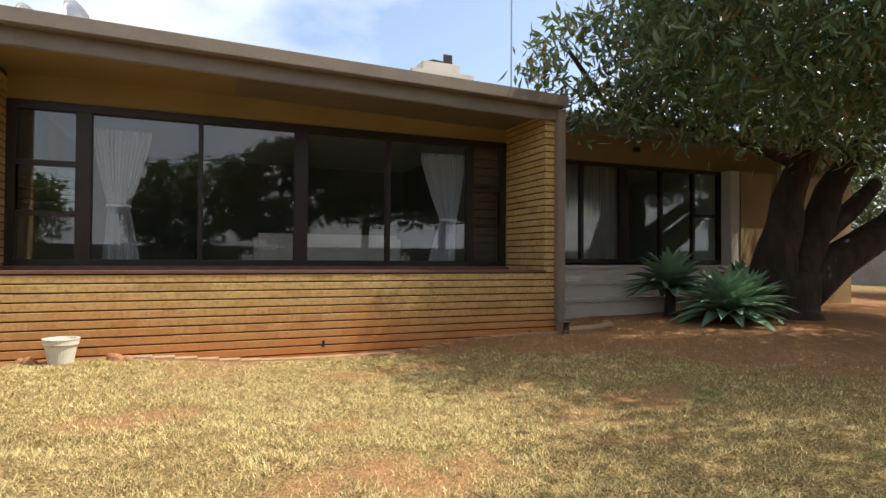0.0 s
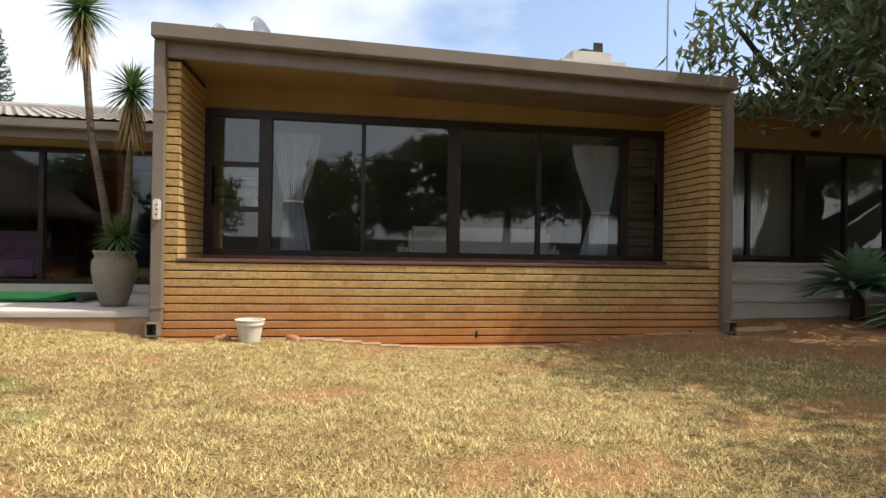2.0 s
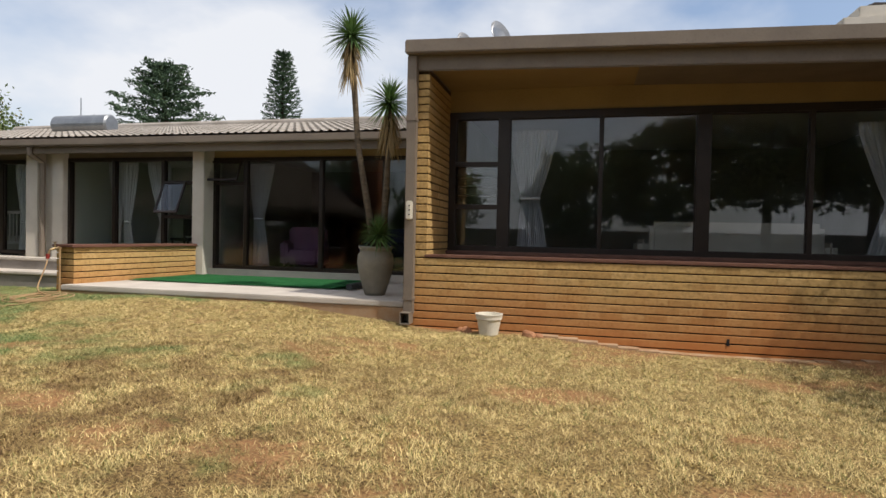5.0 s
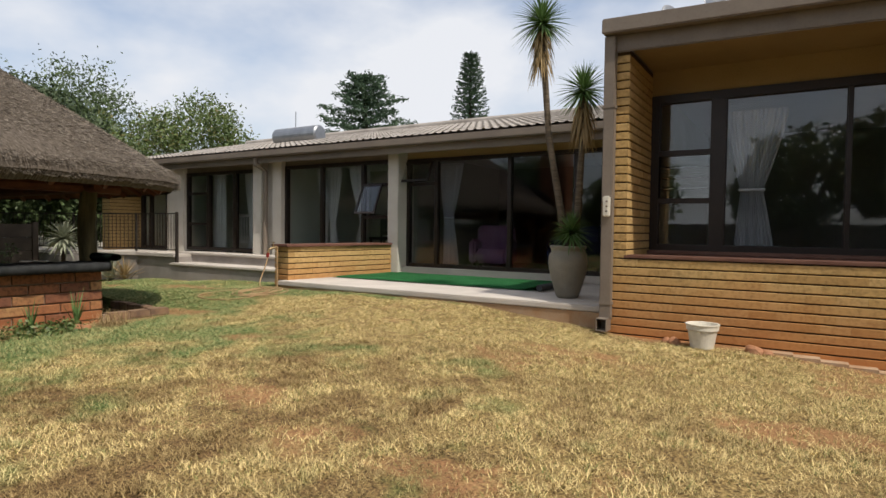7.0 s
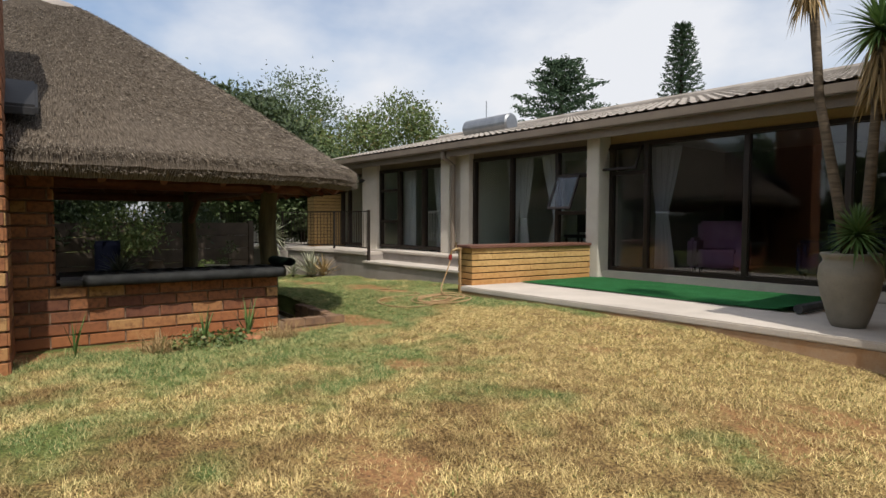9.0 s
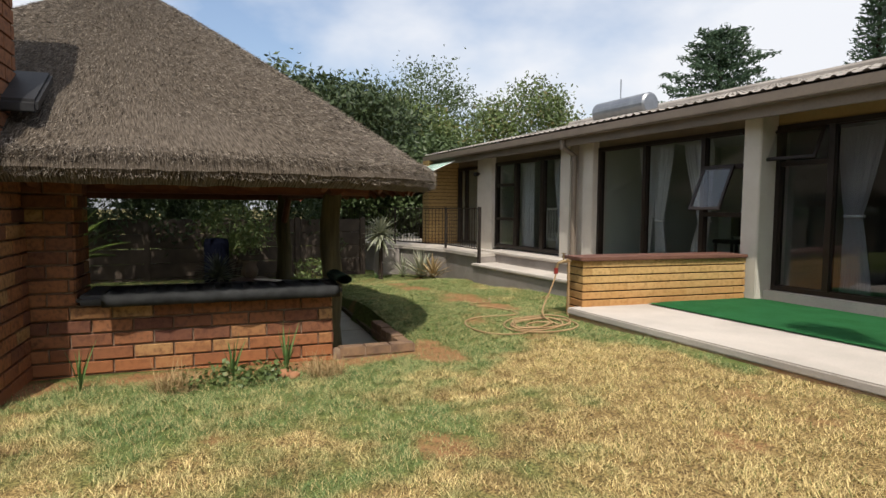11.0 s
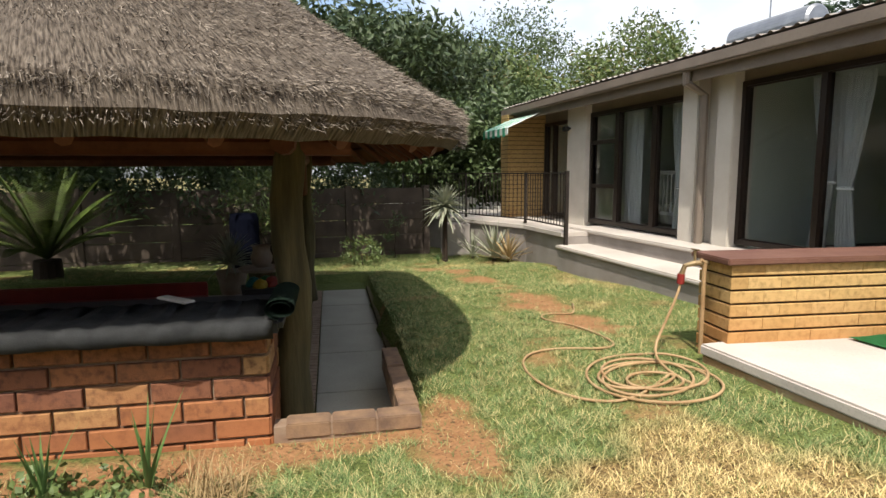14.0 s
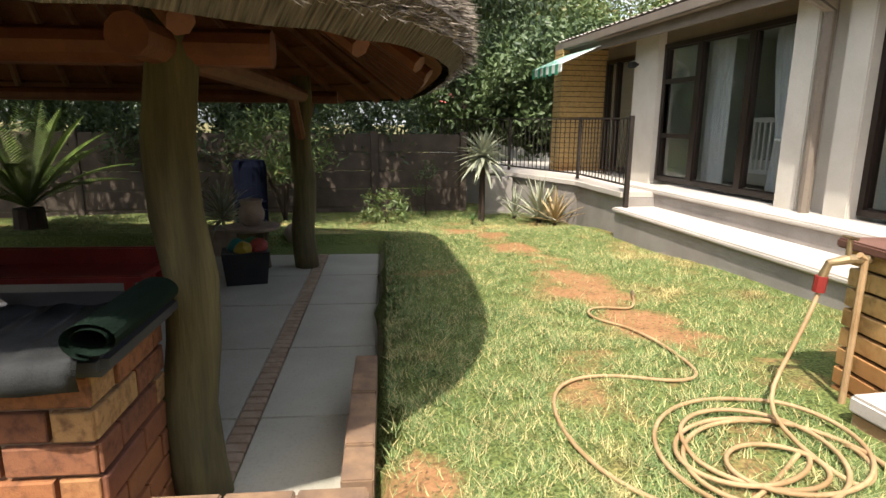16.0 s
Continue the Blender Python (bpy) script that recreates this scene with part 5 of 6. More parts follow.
def trees():
    rnd = random.Random(11)
    crown = [(800, (0.5, -1.9, 4.5), (4.4, 3.6, 2.0), 62, 0.26), (75, (-2.0, -0.9, 3.55), (1.8, 1.5, 0.9), 42, 0.2), (300, (-0.1, -5.0, 4.6), (3.8, 2.6, 1.5), 55, 0.3), (150, (4.6, -1.4, 4.1), (3.0, 3.0, 1.5), 55, 0.26), (50, (2.6, -0.2, 3.5), (2.0, 1.2, 0.7), 45, 0.2), (26, (-3.9, 0.0, 3.75), (0.75, 0.6, 0.6), 22, 0.14), (26, (-3.3, 0.1, 3.2), (0.9, 0.5, 0.35), 22, 0.13)]
    limb_tree("mango_tree", (7.95, 8.7, 0.0), [
        [(-0.05, 0, -0.2, 0.74), (0.0, 0, 0.12, 0.60), (0.05, 0, 0.45, 0.54), (0.15, 0, 0.85, 0.46)],
        [(-0.12, 0, 0.55, 0.40), (-0.08, 0, 1.2, 0.30), (0.15, 0, 2.0, 0.24), (0.35, -0.3, 2.9, 0.16), (0.3, -0.8, 3.7, 0.1)],
        [(0.25, 0, 0.7, 0.38), (0.7, 0, 1.4, 0.27), (1.0, -0.1, 2.2, 0.21), (1.3, -0.6, 3.2, 0.1)],
        [(0.35, -0.05, 0.55, 0.38), (1.2, -0.1, 1.05, 0.30), (2.4, -0.2, 1.65, 0.25), (3.6, -0.4, 2.5, 0.13)],
        [(0.85, 0, 1.45, 0.2), (1.6, 0, 1.85, 0.16), (2.5, 0.1, 2.4, 0.12)],
        [(0.35, -0.2, 2.5, 0.11), (-0.5, 0.1, 2.85, 0.07), (-2.1, 0.2, 3.1, 0.06), (-3.2, 0.3, 3.3, 0.045), (-3.8, 0.3, 3.95, 0.03)]],
        crown, MANGO_LEAF, "spreading dark evergreen tree with a low forked trunk", 0.19, 0.27, 0.9)
    for x, y, z, s, c in ((6.25, 9.3, 0.45, 0.80, 70), (6.25, 8.2, 0.16, 0.84, 74), (6.9, 8.45, 0.2, 0.74, 60), (7.6, 9.2, 0.55, 0.42, 26)):
        agave(x, y, z, s, c, rnd)
    # far trees over the house and the fence
    def broad(x, y, h, r, mat, label, clump=170, leaf=0.17, per=72):
        limb_tree("garden_tree", (x, y, -0.4), [[(0, 0, 0, r * 0.07), (0.1, 0, h * 0.45, r * 0.05), (0.1, 0.1, h * 0.7, r * 0.03)], [(0.05, 0, h * 0.35, r * 0.04), (r * 0.4, 0.2, h * 0.7, r * 0.02)], [(0.05, 0, h * 0.35, r * 0.04), (-r * 0.4, -0.2, h * 0.65, r * 0.02)]],
                  [(clump, (0, 0, h * 0.62), (r, r, h * 0.34), per, r * 0.10), (clump // 3, (r * 0.45, -0.2, h * 0.78), (r * 0.6, r * 0.6, h * 0.2), per, r * 0.09), (clump // 3, (-r * 0.55, 0.1, h * 0.5), (r * 0.6, r * 0.6, h * 0.22), per, r * 0.09)], mat, label, leaf, 0.45, 0.2)
    lab = "leafy garden tree beyond the house"
    broad(-24.5, 18.7, 7.0, 3.2, TREE_LEAF, lab)
    broad(-31.5, 17.0, 8.9, 4.6, TREE_LEAF_DARK, "dark rounded tree beyond the house")
    broad(-24.0, 13.0, 5.9, 2.6, TREE_LEAF, "light green tree behind the boundary fence")
    broad(-21.5, 10.2, 4.7, 2.4, TREE_LEAF_DARK, "dense dark tree behind the boundary fence")
    broad(-19.2, 12.0, 3.9, 2.0, TREE_LEAF_DARK, "dense dark tree behind the boundary fence")
    broad(-20.5, 5.5, 5.0, 2.6, TREE_LEAF_DARK, "dense dark tree behind the boundary fence")
    broad(-20.5, 0.5, 5.0, 3.0, TREE_LEAF_DARK, "dense dark tree behind the boundary fence")
    broad(16.5, 15.0, 5.2, 3.2, TREE_LEAF, "bushy tree at the far garden side")
    broad(19.5, 10.0, 5.5, 3.4, TREE_LEAF_DARK, "bushy tree at the far garden side")
    broad(23, 3.0, 6.0, 4.0, TREE_LEAF_DARK, "bushy tree at the far garden side")
    # trees across the garden, seen in the window glass
    for x, h, r, m in ((-14, 5.5, 3.0, TREE_LEAF_DARK), (-8, 4.6, 2.4, TREE_LEAF), (-0.9, 5.9, 2.3, TREE_LEAF_DARK), (2.6, 6.9, 1.8, TREE_LEAF_DARK), (6.4, 10.2, 3.0, TREE_LEAF_DARK), (10.2, 10.5, 3.2, TREE_LEAF_DARK), (14.0, 10.0, 3.2, TREE_LEAF_DARK), (-21, 6, 3, TREE_LEAF_DARK)):
        broad(x, -9.0 - 0.6 * (x % 2), h, r, m, "tall tree along the front garden boundary", 230 if x > 4 else 120, 0.30, 34)
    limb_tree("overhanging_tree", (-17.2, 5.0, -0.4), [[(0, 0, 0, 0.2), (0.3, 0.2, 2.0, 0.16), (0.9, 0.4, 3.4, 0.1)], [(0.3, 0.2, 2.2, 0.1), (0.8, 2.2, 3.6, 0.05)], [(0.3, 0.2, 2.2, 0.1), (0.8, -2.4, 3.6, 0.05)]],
              [(480, (1.9, 0.8, 3.75), (2.6, 4.4, 0.6), 70, 0.22), (330, (1.9, -4.5, 3.75), (2.6, 3.5, 0.6), 60, 0.22)], HEDGE_LEAF_SHADED, "low spreading tree arching over the concrete fence", 0.14, 0.4, 0.2)
    conifers()


def conifers():
    t = thing("norfolk_pine", (-15.7, 29.0, -0.4), "tall narrow dark conifer behind the house", "tree")
    bm = bm_new()
    tube(bm, [(0, 0, 0), (0, 0, 10.6)], [0.22, 0.03], 8)
    part("trunk", bm, BARK, t)
    P, A = [], []
    for k in range(30):
        z = 3.6 + k * 0.235
        r = 1.5 * (1 - (z - 3.6) / 7.6) ** 0.75 + 0.08
        for j in range(7):
            a = j * 0.897 + k * 0.4
            for s in np.linspace(0.15, 1, 12):
                for q in range(4):
                    P.append((r * s * math.cos(a) + RNG.normal() * 0.05, r * s * math.sin(a) + RNG.normal() * 0.05, z + 0.10 * s * s + RNG.normal() * 0.035))
                    A.append((math.cos(a), math.sin(a), 0.5))
    v, f = leaves(np.array(P), 0.2, 0.5, np.array(A), 0.0, 0.25)
    soup("crown", v, f, CONIFER, t)
    t = thing("cedar_tree", (-20.45, 26.3, -0.1), "flat-tiered blue-green cedar behind the house", "tree")
    bm = bm_new()
    tube(bm, [(0, 0, 0), (0.1, 0, 4), (0, 0, 8.7)], [0.4, 0.28, 0.05], 8)
    part("trunk", bm, BARK, t)
    P, A = [], []
    for k in range(15):
        z = 3.2 + k * 0.40
        for j in range(6):
            a = j * 1.05 + k * 0.7
            r = (4.6 if j % 2 else 3.2) * (1 - (z - 3.4) / 6.2) ** 0.7 * RNG.uniform(0.75, 1.1)
            for s in np.linspace(0.12, 1, 20):
                for q in range(8):
                    w = 0.28 * (1.1 - s) + 0.08
                    P.append((r * s * math.cos(a) + RNG.normal() * w, r * s * math.sin(a) + RNG.normal() * w, z + 0.25 * s + RNG.normal() * 0.05))
                    A.append((math.cos(a), math.sin(a), 0.2))
    v, f = leaves(np.array(P), 0.24, 0.7, np.array(A), 0.0, 0.3)
    soup("crown", v, f, CONIFER, t)


yuccas()
trees()

# ---- boundary, shelter garden, small things ----
def boundary():
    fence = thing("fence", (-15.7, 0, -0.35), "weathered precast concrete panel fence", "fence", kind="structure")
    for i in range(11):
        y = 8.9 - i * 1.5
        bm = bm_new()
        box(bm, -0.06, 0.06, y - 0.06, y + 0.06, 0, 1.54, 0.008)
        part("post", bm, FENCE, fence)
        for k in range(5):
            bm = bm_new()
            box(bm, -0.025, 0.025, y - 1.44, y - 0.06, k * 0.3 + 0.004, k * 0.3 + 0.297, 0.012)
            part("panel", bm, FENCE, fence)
    bm = bm_new()
    box(bm, -24, 24, -10.6, -10.4, -0.6, 1.5)
    box(bm, 24, 24.2, -10.6, 24, -0.6, 1.5)
    solo("wall_boundary", bm, PLASTER_GREY, "grey plastered garden boundary wall", "wall", "structure")
    nb = thing("neighbour_house", (-26, 14.5, -0.4), "neighbouring house with a red tiled roof behind trees", "house")
    bm = bm_new()
    box(bm, -3, 3, -4, 4, 0, 2.0)
    part("wall", bm, PLASTER, nb)
    bm = bm_new()
    v = [bm.verts.new(p) for p in ((-3.4, -4.4, 1.95), (3.4, -4.4, 1.95), (3.4, 4.4, 1.95), (-3.4, 4.4, 1.95), (0, -3, 3.5), (0, 3, 3.5))]
    for q in ((0, 1, 4), (1, 2, 5, 4), (2, 3, 5), (3, 0, 4, 5), (3, 2, 1, 0)):
        bm.faces.new([v[i] for i in q])
    part("roof", bm, RED_TILE, nb)
    # shrubs along the fence
    rnd = random.Random(3)
    for i in range(13):
        y = -4.5 + i * 1.02
        h = rnd.uniform(1.8, 2.6)
        limb_tree("hedge_shrub", (-16.4 + rnd.uniform(-0.2, 0.2), y, -0.4), [[(0, 0, 0, 0.05), (0.05, 0, h * 0.6, 0.03)]], [(60, (0, 0, h * 0.72), (0.95, 0.8, h * 0.34), 30, 0.12)], HEDGE_LEAF_SHADED, "leafy shrub leaning over the concrete fence", 0.13, 0.35, 0.1, None, "shrubs along the fence")
    limb_tree("oleander", (-14.9, 6.0, -0.2), [[(0, 0, 0, 0.04), (0.05, 0.1, 0.9, 0.025)], [(0, 0, 0.1, 0.03), (0.1, -0.3, 0.9, 0.02)]], [(70, (0.1, 0, 1.15), (0.5, 0.75, 0.5), 24, 0.10)], TREE_LEAF, "pale green oleander bush before the fence", 0.13, 0.25, -0.3)
    limb_tree("small_shrub", (-14.6, 7.5, -0.2), [[(0, 0, 0, 0.015), (0, 0, 0.4, 0.01)]], [(26, (0, 0, 0.3), (0.3, 0.35, 0.24), 16, 0.06)], TREE_LEAF, "small green shrub in red soil", 0.10, 0.28, -0.2)
    limb_tree("small_shrub", (-15.2, 8.2, -0.2), [[(0, 0, 0, 0.015), (0, 0, 0.6, 0.01)]], [(12, (0, 0, 0.5), (0.15, 0.2, 0.4), 14, 0.05)], TREE_LEAF_DARK, "thin young shrub before the fence", 0.08, 0.3, 0)
    # aloe, bromeliad clump, cycad
    al = agave(-14.55, 8.95, 0.98, 0.56, 80, rnd, "", ALOE_LEAF, "tall grey aloe with a dry stem against the wall", "aloe", 0.075, 1.45, -0.8, 0.10)
    al.name = "aloe"
    for x, y, s, n in ((-14.2, 9.75, 0.85, 44), (-13.8, 9.85, 0.66, 34), (-14.65, 9.5, 0.6, 22)):
        agave(x, y, 0.06, s, n, rnd, "strap-leaved clumps", DRY_LEAF if s == 0.66 else ALOE_LEAF, "half-dry strap-leaved clump at the landing wall", "plant", 0.035, 1.5, 0.3, 0.06)
    agave(-14.3, 8.75, 0.04, 0.22, 14, rnd, "strap-leaved clumps", YUCCA_LEAF, "small green tuft at the aloe's foot", "plant", 0.05, 1.4, 0.2, 0.05)
    cy = thing("cycad", (-13.9, 3.0, -0.1), "large cycad with arching yellow-green fronds", "cycad")
    bm = bm_new()
    tube(bm, [(0, 0, -0.2), (0, 0, 0.35)], [0.2, 0.17], 12)
    part("trunk", bm, BARK, cy)
    for i in range(26):
        a, e = i * 2.39996, 0.45 + 0.95 * (i / 26)
        p, d = Vector((0, 0, 0.35)), Vector((math.cos(a) * math.cos(e), math.sin(a) * math.cos(e), math.sin(e)))
        bm = bm_new()
        for k in range(40):
            q = p + d * 0.034
            side = d.cross(Vector((0, 0, 1))).normalized()
            w = 0.22 * math.sin(math.pi * (k + 3) / 45)
            for s in (-1, 1):
                blade_leaf(bm, p, side * s + d * 0.5 + Vector((0, 0, 0.25)), w, 0.034, 0.25, 2)
            p, d = q, (d + Vector((0, 0, -0.016))).normalized()
        part("frond", bm, CYCAD_LEAF, cy)
    # weeds and stones at the counter wall
    for x, y, s, n in ((-7.2, 5.15, 0.40, 8), (-7.17, 5.54, 0.44, 9), (-7.25, 4.15, 0.38, 7)):
        agave(x, y, 0.02, s, n, rnd, "strap leaves at the brick wall", YUCCA_LEAF, "upright strap leaves at the brick counter wall", "plant", 0.03, 1.5, 1.15, 0.03)
    for x, y in ((-7.0, 5.81), (-7.08, 4.74)):
        t = thing("dry_weed", (x, y, lay(x, y)), "dry straw-coloured weed tuft at the wall", "weed", "dry weeds")
        bm = bm_new()
        for i in range(260):
            a, e = rnd.uniform(0, 6.28), rnd.uniform(0.2, 1.4)
            blade_leaf(bm, (rnd.uniform(-.12, .12), rnd.uniform(-.12, .12), 0), (math.cos(a) * math.cos(e), math.sin(a) * math.cos(e), math.sin(e)), rnd.uniform(0.1, 0.26), 0.007, 0.8, 4)
        tagged(part("dry_grass", bm, DRY_LEAF, t), kind="stuff")
    t = thing("ground_cover", (-7.11, 5.18, lay(-7.11, 5.18)), "low green creeping weed at the brick wall", "weed")
    v, f = leaves(clumps(70, (0, 0, 0.03), (0.24, 0.46, 0.05), 14, 0.04), 0.04, 1, None, 0, 0.8)
    soup("leaves", v, f, TREE_LEAF, t)
    for x, y, s in ((-7.09, 5.52, 0.06), (-7.02, 5.58, 0.045), (-1.3, 8.38, 0.07), (-1.2, 8.4, 0.05), (-2.05, 8.45, 0.05), (-1.98, 8.42, 0.06)):
        t = thing("stone", (x, y, lay(x, y)), "rust-brown broken stone on the soil", "stone", "loose stones")
        bm = bm_new()
        bmesh.ops.create_icosphere(bm, subdivisions=2, radius=s)
        for q in bm.verts:
            q.co = q.co * (1 + 0.45 * noise.noise(q.co * 14 + Vector((x, y, 0)))) * 1.0
            q.co.z = q.co.z * 0.7 + s * 0.4
        part("rock", bm, STONE, t)
    # white plant pot at the front wall
    pot = thing("plastic_pot", (-1.72, 8.34, lay(-1.72, 8.34) - 0.01), "off-white plastic plant pot standing by the brick wall", "pot")
    bm = bm_new()
    lathe(bm, [(0.095, 0.0), (0.10, 0.02), (0.128, 0.18), (0.14, 0.185), (0.142, 0.225), (0.148, 0.23), (0.148, 0.24), (0.13, 0.24), (0.12, 0.18), (0.02, 0.17)], 32)
    part("body", bm, WHITE_PLASTIC, pot, smooth=False)
    # apron kerb along the front wall and its curved end
    bm = bm_new()
    for i in range(24):
        x0 = -1.2 + i * 0.205
        box(bm, x0, x0 + 0.203, FY - 0.13 - 0.02 * noise.noise((i * .5, 0, 0)), FY - 0.002, -0.3, lay(x0, 8.5) + 0.012)
    k = solo("kerb_apron", bm, APRON, "thin soil-stained concrete apron at the wall foot", "kerb", "structure")
    bm = bm_new()
    pts = [(3.75 + 1.1 * math.sin(a) * 0.9, 8.42 + 0.55 * (1 - math.cos(a)), lay(3.9, 8.6) + 0.03) for a in np.linspace(0, 1.5, 10)]
    tube(bm, pts, 0.06, 6)
    solo("kerb_curve", bm, APRON, "curved garden kerb at the corner of the wing", "kerb", "structure")
    # weep holes in the front wall
    for x in (0.69, 3.3):
        bm = bm_new()
        box(bm, x - 0.014, x + 0.014, FY - 0.006, FY + 0.004, 0.06, 0.13)
        solo("weep_hole", bm, BLACK_PLASTIC, "dark weep hole in the brick wall", "vent", "structure")


boundary()


def shelter_things():
    rnd = random.Random(8)
    mat = thing("rubber_mat", (-7.61, 5.49, 0.72), "grey ribbed mat with green turf side draped over the counter", "mat", rz=-5)
    bm = bm_new()
    sec = [(-0.36, 0.012), (0.10, 0.012), (0.135, 0.004), (0.15, -0.03), (0.14, -0.075), (0.115, -0.085)]
    rows = []
    for j in range(41):
        y = -1.22 + 1.80 * j / 40
        rows.append([bm.verts.new((x + 0.012 * math.sin(j * 0.9) * (i > 1), y, z + (0.006 * math.sin(j * 1.9) if i < 2 else 0))) for i, (x, z) in enumerate(sec)])
    for a, b in zip(rows, rows[1:]):
        for i in range(len(sec) - 1):
            bm.faces.new((a[i], a[i + 1], b[i + 1], b[i]))
    bmesh.ops.solidify(bm, geom=bm.faces[:], thickness=0.012)
    part("sheet", bm, TURF_BACK, mat, smooth=True)
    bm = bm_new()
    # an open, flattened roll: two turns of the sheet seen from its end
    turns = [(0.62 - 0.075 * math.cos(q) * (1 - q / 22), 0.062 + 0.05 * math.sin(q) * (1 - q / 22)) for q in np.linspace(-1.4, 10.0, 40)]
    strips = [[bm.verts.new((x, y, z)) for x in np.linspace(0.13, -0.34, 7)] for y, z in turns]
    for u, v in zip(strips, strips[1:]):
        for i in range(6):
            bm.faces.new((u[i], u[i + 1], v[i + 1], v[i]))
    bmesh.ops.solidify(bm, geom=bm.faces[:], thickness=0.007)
    part("rolled_end", bm, TURF_SHADED, mat, "rolled end showing the green turf side")
    bench = thing("bench", (-10.65, 4.43, LZ - 0.11), "dark red painted bench inside the shelter", "bench", rz=-5)
    bm = bm_new()
    box(bm, -0.05, 0.0, -1.1, 1.0, 0.25, 0.53, 0.01)
    part("backrest", bm, RED_PAINT, bench)
    bm = bm_new()
    box(bm, 0.02, 0.42, -1.1, 1.0, 0.36, 0.41, 0.01)
    part("seat", bm, RED_PAINT, bench)
    for y in (-1.0, 0.9):
        for x in (0.0, 0.36):
            bm = bm_new()
            box(bm, x, x + 0.05, y - 0.03, y + 0.03, 0, 0.36)
            part("leg", bm, RED_PAINT, bench)
    tray = thing("seed_tray", (-8.02, 5.55, 0.735), "small white tray on the counter", "tray")
    bm = bm_new()
    box(bm, -0.035, 0.035, -0.13, 0.13, 0, 0.012, 0.004)
    bmesh.ops.rotate(bm, verts=bm.verts, matrix=Matrix.Rotation(radians(-50), 3, "Z"))
    part("body", bm, WHITE_PLASTIC, tray)
    cr = thing("toy_crate", (-11.45, 5.9, LZ - 0.11), "black plastic crate filled with coloured toys", "crate", rz=8)
    bm = bm_new()
    box(bm, -0.17, 0.17, -0.21, 0.21, 0.0, 0.30)
    for v in bm.verts:
        v.co.x *= 0.85 + 0.5 * v.co.z
        v.co.y *= 0.85 + 0.5 * v.co.z
    part("body", bm, BLACK_PLASTIC, cr)
    for i, (c, x, y) in enumerate((("teal_toy", -0.05, -0.08), ("yellow_toy", 0.08, -0.02), ("red_toy", 0.02, 0.11), ("green_toy", -0.09, 0.06))):
        col = {"teal_toy": (0.015, 0.12, 0.11), "yellow_toy": (0.30, 0.21, 0.02), "red_toy": (0.20, 0.03, 0.02), "green_toy": (0.03, 0.12, 0.04)}[c]
        bm = bm_new()
        bmesh.ops.create_icosphere(bm, subdivisions=2, radius=0.09)
        for q in bm.verts:
            q.co = q.co * (1 + 0.3 * noise.noise(q.co * 9 + Vector((i, 0, 0)))) + Vector((x, y, 0.32))
        part("toy", bm, two_tone(c, col, tuple(k * 1.2 for k in col), 6, 0.5), cr)
    st = thing("stump_table", (-12.0, 5.9, -0.14), "log stump table with a pale round top", "table")
    bm = bm_new()
    tube(bm, [(0, 0, 0), (0.01, 0, 0.2), (0, 0, 0.40)], [0.17, 0.15, 0.16], 14)
    part("stump", bm, POLE, st)
    bm = bm_new()
    lathe(bm, [(0.26, 0.40), (0.28, 0.42), (0.28, 0.435), (0.02, 0.44)], 24)
    part("top", bm, TERRACOTTA, st)

    def jar(x, y, z, rx, label):
        t = thing("clay_pot", (x, y, z), label, "pot", "clay pots")
        bm = bm_new()
        lathe(bm, [(0.08, 0.0), (0.12, 0.06), (0.13, 0.13), (0.10, 0.20), (0.105, 0.24), (0.12, 0.26), (0.10, 0.26), (0.085, 0.2), (0.02, 0.19)], 24)
        part("body", bm, TERRACOTTA, t, smooth=True)
        t.matrix_world = pose(x, y, z, rx, 0, 70)
    jar(-12.0, 5.9, 0.30, 0, "small ringed clay pot on the stump table")
    jar(-13.1, 6.2, -0.03, -82, "ringed clay pot lying on its side")
    pt = thing("plant_tub", (-12.7, 5.5, LZ - 0.11), "clay tub planted with a spiky green plant", "pot")
    bm = bm_new()
    lathe(bm, [(0.14, 0.0), (0.2, 0.28), (0.21, 0.3), (0.18, 0.3), (0.02, 0.27)], 24)
    part("body", bm, TERRACOTTA, pt)
    ag = thing("spiky_plant", (-12.7, 5.5, LZ + 0.16), "spiky dark green strap-leaved plant in a tub", "plant")
    bm = bm_new()
    rosette(bm, (0, 0, 0.1), 90, 0.56, 0.045, 1.45, 0.9, rnd, 0.0)
    part("leaves", bm, ALOE_LEAF, ag)
    bn = thing("blue_bin", (-14.3, 5.6, -0.12), "dark blue plastic drum by the fence", "drum")
    bm = bm_new()
    lathe(bm, [(0.20, 0.0), (0.22, 0.05), (0.22, 0.35), (0.23, 0.37), (0.22, 0.39), (0.22, 0.85), (0.2, 0.93), (0.02, 0.94)], 24)
    part("body", bm, BLUE_PLASTIC, bn)
    hood = thing("flue_hood", (-7.44, 3.84, 2.16), "dark metal flashing where the flue meets the thatch", "flashing", rz=-5)
    bm = bm_new()
    box(bm, -0.30, 0.14, -0.16, 0.13, -0.06, 0.03, 0.02)
    for v in bm.verts:
        v.co.z -= 0.64 * v.co.x
    part("sheet", bm, BLACK_PLASTIC, hood)


shelter_things()


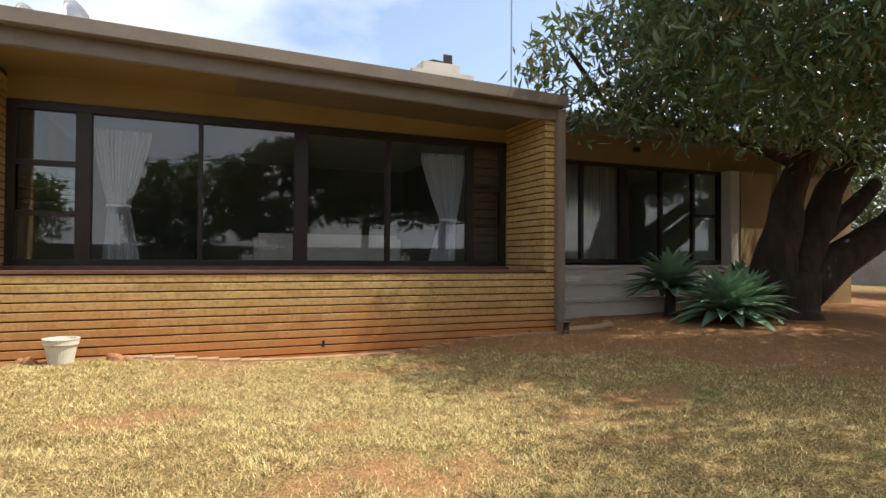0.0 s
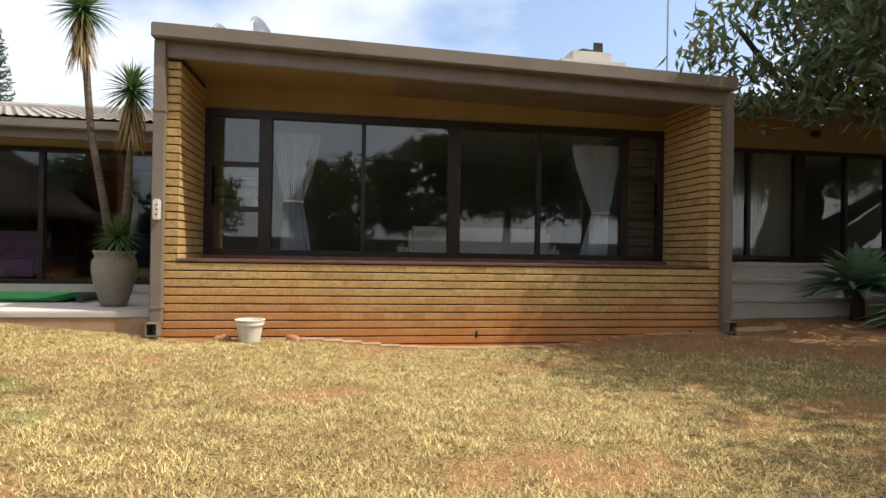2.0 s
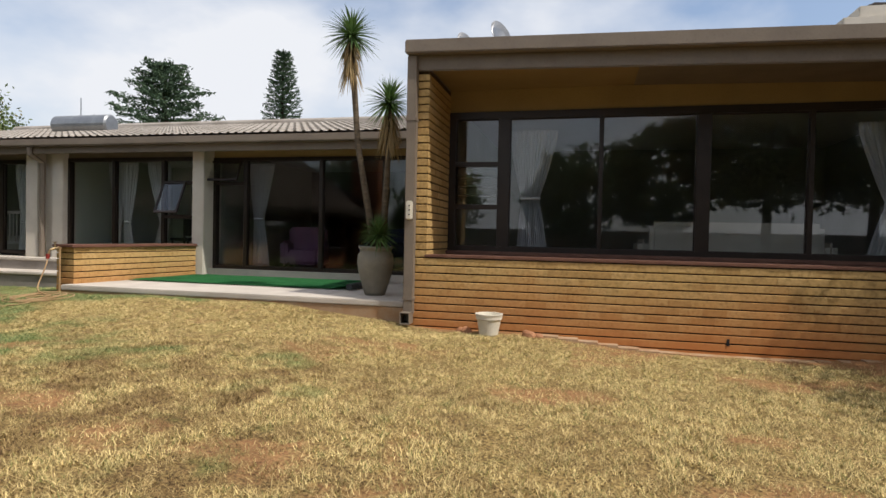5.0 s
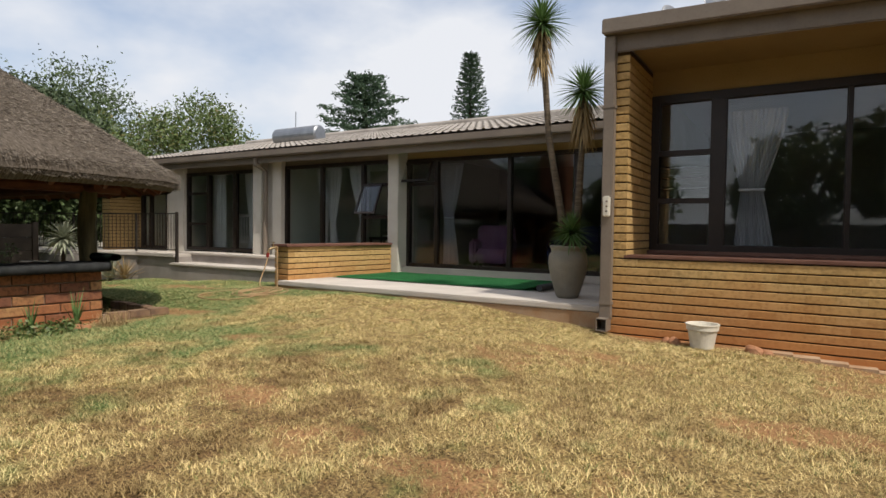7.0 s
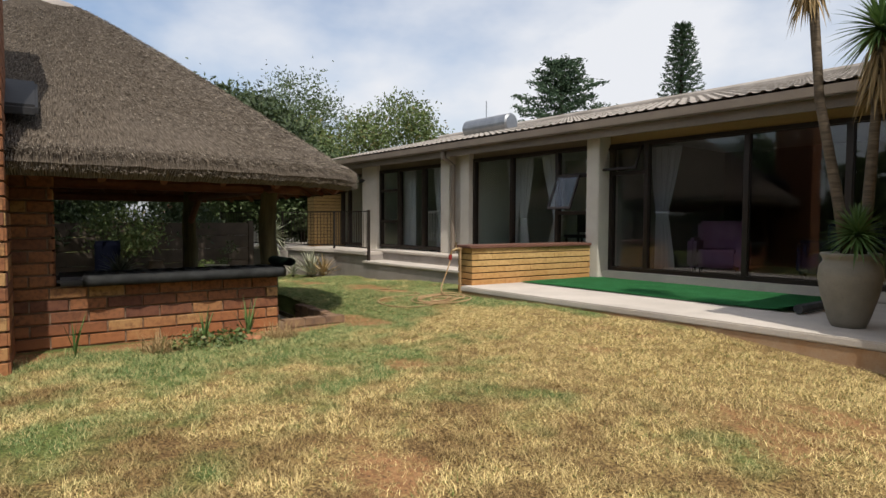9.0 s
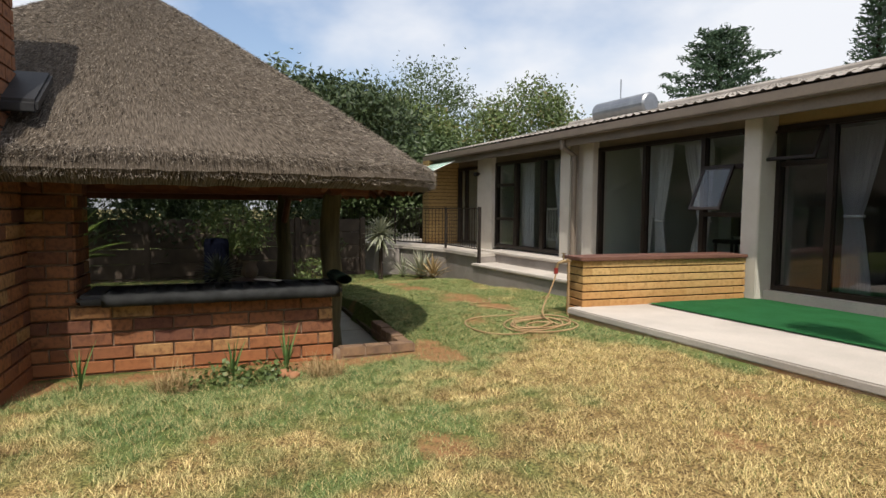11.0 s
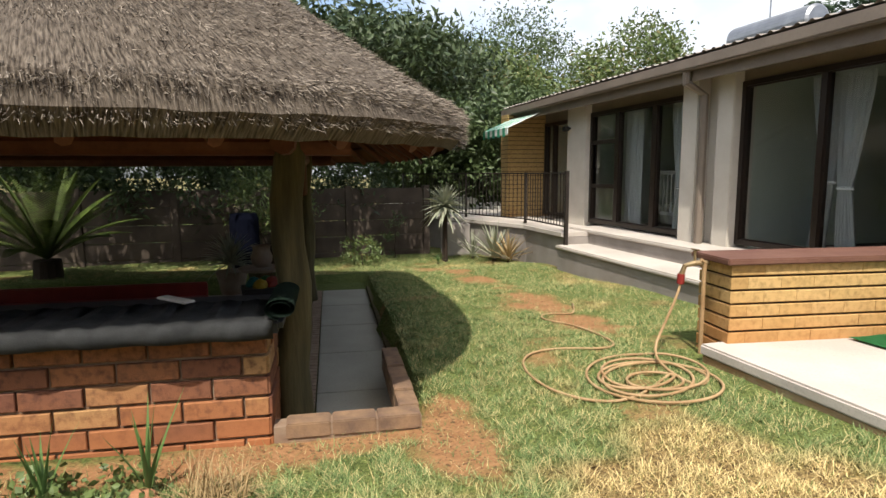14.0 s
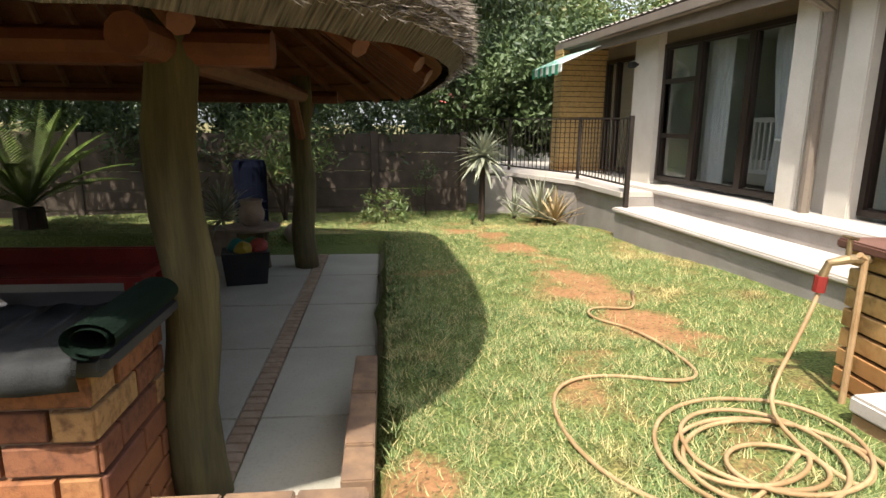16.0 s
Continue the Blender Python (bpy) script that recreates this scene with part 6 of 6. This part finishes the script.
# ---- rooms ----
def armchair(x, y, z, rz, mat, label):
    t = thing("armchair", (x, y, z), label, "armchair", rz=rz)
    for nm, q in (("seat", (-0.3, 0.3, -0.32, 0.25, 0.12, 0.40)), ("backrest", (-0.38, 0.38, 0.2, 0.36, 0.12, 0.85)), ("arm", (-0.42, -0.28, -0.34, 0.3, 0.1, 0.58)), ("arm", (0.28, 0.42, -0.34, 0.3, 0.1, 0.58))):
        bm = bm_new()
        box(bm, *q, 0.05)
        part(nm, bm, mat, t, smooth=False)
    for sx in (-0.32, 0.32):
        for sy in (-0.26, 0.26):
            bm = bm_new()
            box(bm, sx - 0.025, sx + 0.025, sy - 0.025, sy + 0.025, 0, 0.12)
            part("leg", bm, BLACK_PLASTIC, t)


def furniture():
    armchair(-6.1, 12.75, 0.38, 15, PINK, "pink upholstered tub armchair inside the lounge")
    armchair(-4.45, 12.75, 0.38, -20, NAVY, "navy blue upholstered armchair inside the lounge")
    so = thing("sofa", (1.15, 10.75, 0.45), "long cream sofa with its back to the window", "sofa")
    for nm, q in (("backrest", (-1.05, 1.05, -0.3, -0.08, 0.1, 0.92)), ("seat", (-0.9, 0.9, -0.06, 0.55, 0.1, 0.45)), ("arm", (-1.2, -1.06, -0.3, 0.55, 0.1, 0.68)), ("arm", (1.06, 1.2, -0.3, 0.55, 0.1, 0.68))):
        bm = bm_new()
        box(bm, *q, 0.06)
        part(nm, bm, CREAM_CLOTH, so)
    for x in (-1.0, 1.0):
        bm = bm_new()
        box(bm, x - 0.04, x + 0.04, -0.25, 0.5, 0, 0.1)
        part("foot", bm, BLACK_PLASTIC, so)
    lab = "white slatted cot standing in the bedroom"
    for x, y in ((-12.3, 11.95), (-11.25, 12.05)):
        c = thing("cot", (x, y, 0.5), lab, "cot", "cots")
        for q in ((-0.45, -0.41, -0.03, 0.03, 0, 0.95), (0.41, 0.45, -0.03, 0.03, 0, 0.95)):
            bm = bm_new()
            box(bm, *q, 0.01)
            part("post", bm, WHITE_PAINT, c)
        for z in (0.25, 0.88):
            bm = bm_new()
            box(bm, -0.41, 0.41, -0.02, 0.02, z, z + 0.06, 0.008)
            part("rail", bm, WHITE_PAINT, c)
        for k in range(8):
            bm = bm_new()
            box(bm, -0.36 + k * 0.095, -0.33 + k * 0.095, -0.01, 0.01, 0.31, 0.88)
            part("slat", bm, WHITE_PAINT, c)
        bm = bm_new()
        box(bm, -0.4, 0.4, 0.04, 0.65, 0.1, 0.42, 0.03)
        part("mattress", bm, CREAM_CLOTH, c)
    ch = thing("desk_chair", (-8.7, 12.6, 0.5), "black chair against the bedroom wall", "chair")
    for nm, q in (("seat", (-0.22, 0.22, -0.22, 0.22, 0.4, 0.46)), ("backrest", (-0.22, 0.22, 0.18, 0.23, 0.5, 0.85)), ("leg", (-0.2, -0.16, -0.2, -0.16, 0, 0.4)), ("leg", (0.16, 0.2, -0.2, -0.16, 0, 0.4)), ("leg", (-0.2, -0.16, 0.16, 0.2, 0, 0.5)), ("leg", (0.16, 0.2, 0.16, 0.2, 0, 0.5))):
        bm = bm_new()
        box(bm, *q, 0.01)
        part(nm, bm, BLACK_PLASTIC, ch)
    for x, w, tie, pull in ((-6.32, 0.5, 1.35, -0.05), (-3.35, 0.42, 1.35, 0.05)):
        curtain(x, SY + 0.2, 0.5, 2.32, w, tie, pull)
    W = two_tone("white_sheer_curtain", (0.74, 0.75, 0.75), (0.82, 0.83, 0.83), 3, 0.9, 90, 0.001)
    for x, w, tie, pull in ((-8.93, 0.34, 1.25, -0.06), (-8.33, 0.48, 1.25, 0.14), (-9.27, 0.3, 1.3, 0.1), (-12.45, 0.4, None, 0), (-11.4, 0.36, 1.2, 0.05)):
        curtain(x, HY + 0.2, 0.55, 2.34, w, tie, pull, "white curtain hanging behind the bedroom glass", W)
    for x in (-15.9, -14.7):
        curtain(x, HY + 0.8, 0.55, 2.34, 0.5, None, 0, "white curtain hanging behind the bedroom glass", W)
    for x, w in ((5.4, 0.7), (6.2, 0.95)):
        curtain(x, RY + 0.16, 0.95, 2.75, w, None, 0, "plain beige curtain behind the far wing doors", CREAM_CLOTH)
    # open top-hung sash
    for x0, x1, y, z0, z1 in ((-8.02, -7.56, HY, 1.36, 1.96), (-7.22, -6.56, SY, 1.95, 2.34)):
        t = thing("open_sash", (x0, y - 0.06, z1), "top-hung window sash standing ajar", "window sash", "open sashes")
        L, H = x1 - x0, z1 - z0
        bm = bm_new()
        for q in ((0, L, -0.035, 0), (0, L, -H, -H + 0.035), (0, 0.03, -H + 0.035, -0.035), (L - 0.03, L, -H + 0.035, -0.035)):
            box(bm, q[0], q[1], -0.015, 0.015, q[2], q[3])
        part("frame", bm, FRAME, t)
        bm = bm_new()
        box(bm, 0.025, L - 0.025, -0.004, 0.004, -H + 0.03, -0.03)
        part("pane", bm, GLASS, t).visible_shadow = False
        t.matrix_world = pose(x0, y - 0.06, z1, -24, 0, 0)


furniture()
build_grass()
# the brick face of the front wall, piece by piece
brick_face(bpy.data.objects["wall_front"], (FX0, FY, 0.0), 0, FX1 - FX0, 10, YELLOW_BRICK)
brick_sheet("brick_footing", bpy.data.objects["wall_front"], [((FX0, FY, -0.174), 0, FX1 - FX0, 2)], YELLOW_BRICK)
# the end piers and the inner faces of the window recess
for start, angle, length in (((FX0, FY, 0.87), 0, 0.22), ((FX1 - 0.22, FY, 0.87), 0, 0.22), ((FX0 + 0.22, FY, 0.87), 90, WY - FY + 0.2), ((FX1 - 0.22, WY + 0.1, 0.87), -90, WY - FY + 0.1)):
    brick_face(bpy.data.objects["wall_piers"], start, angle, length, 24, YELLOW_BRICK)
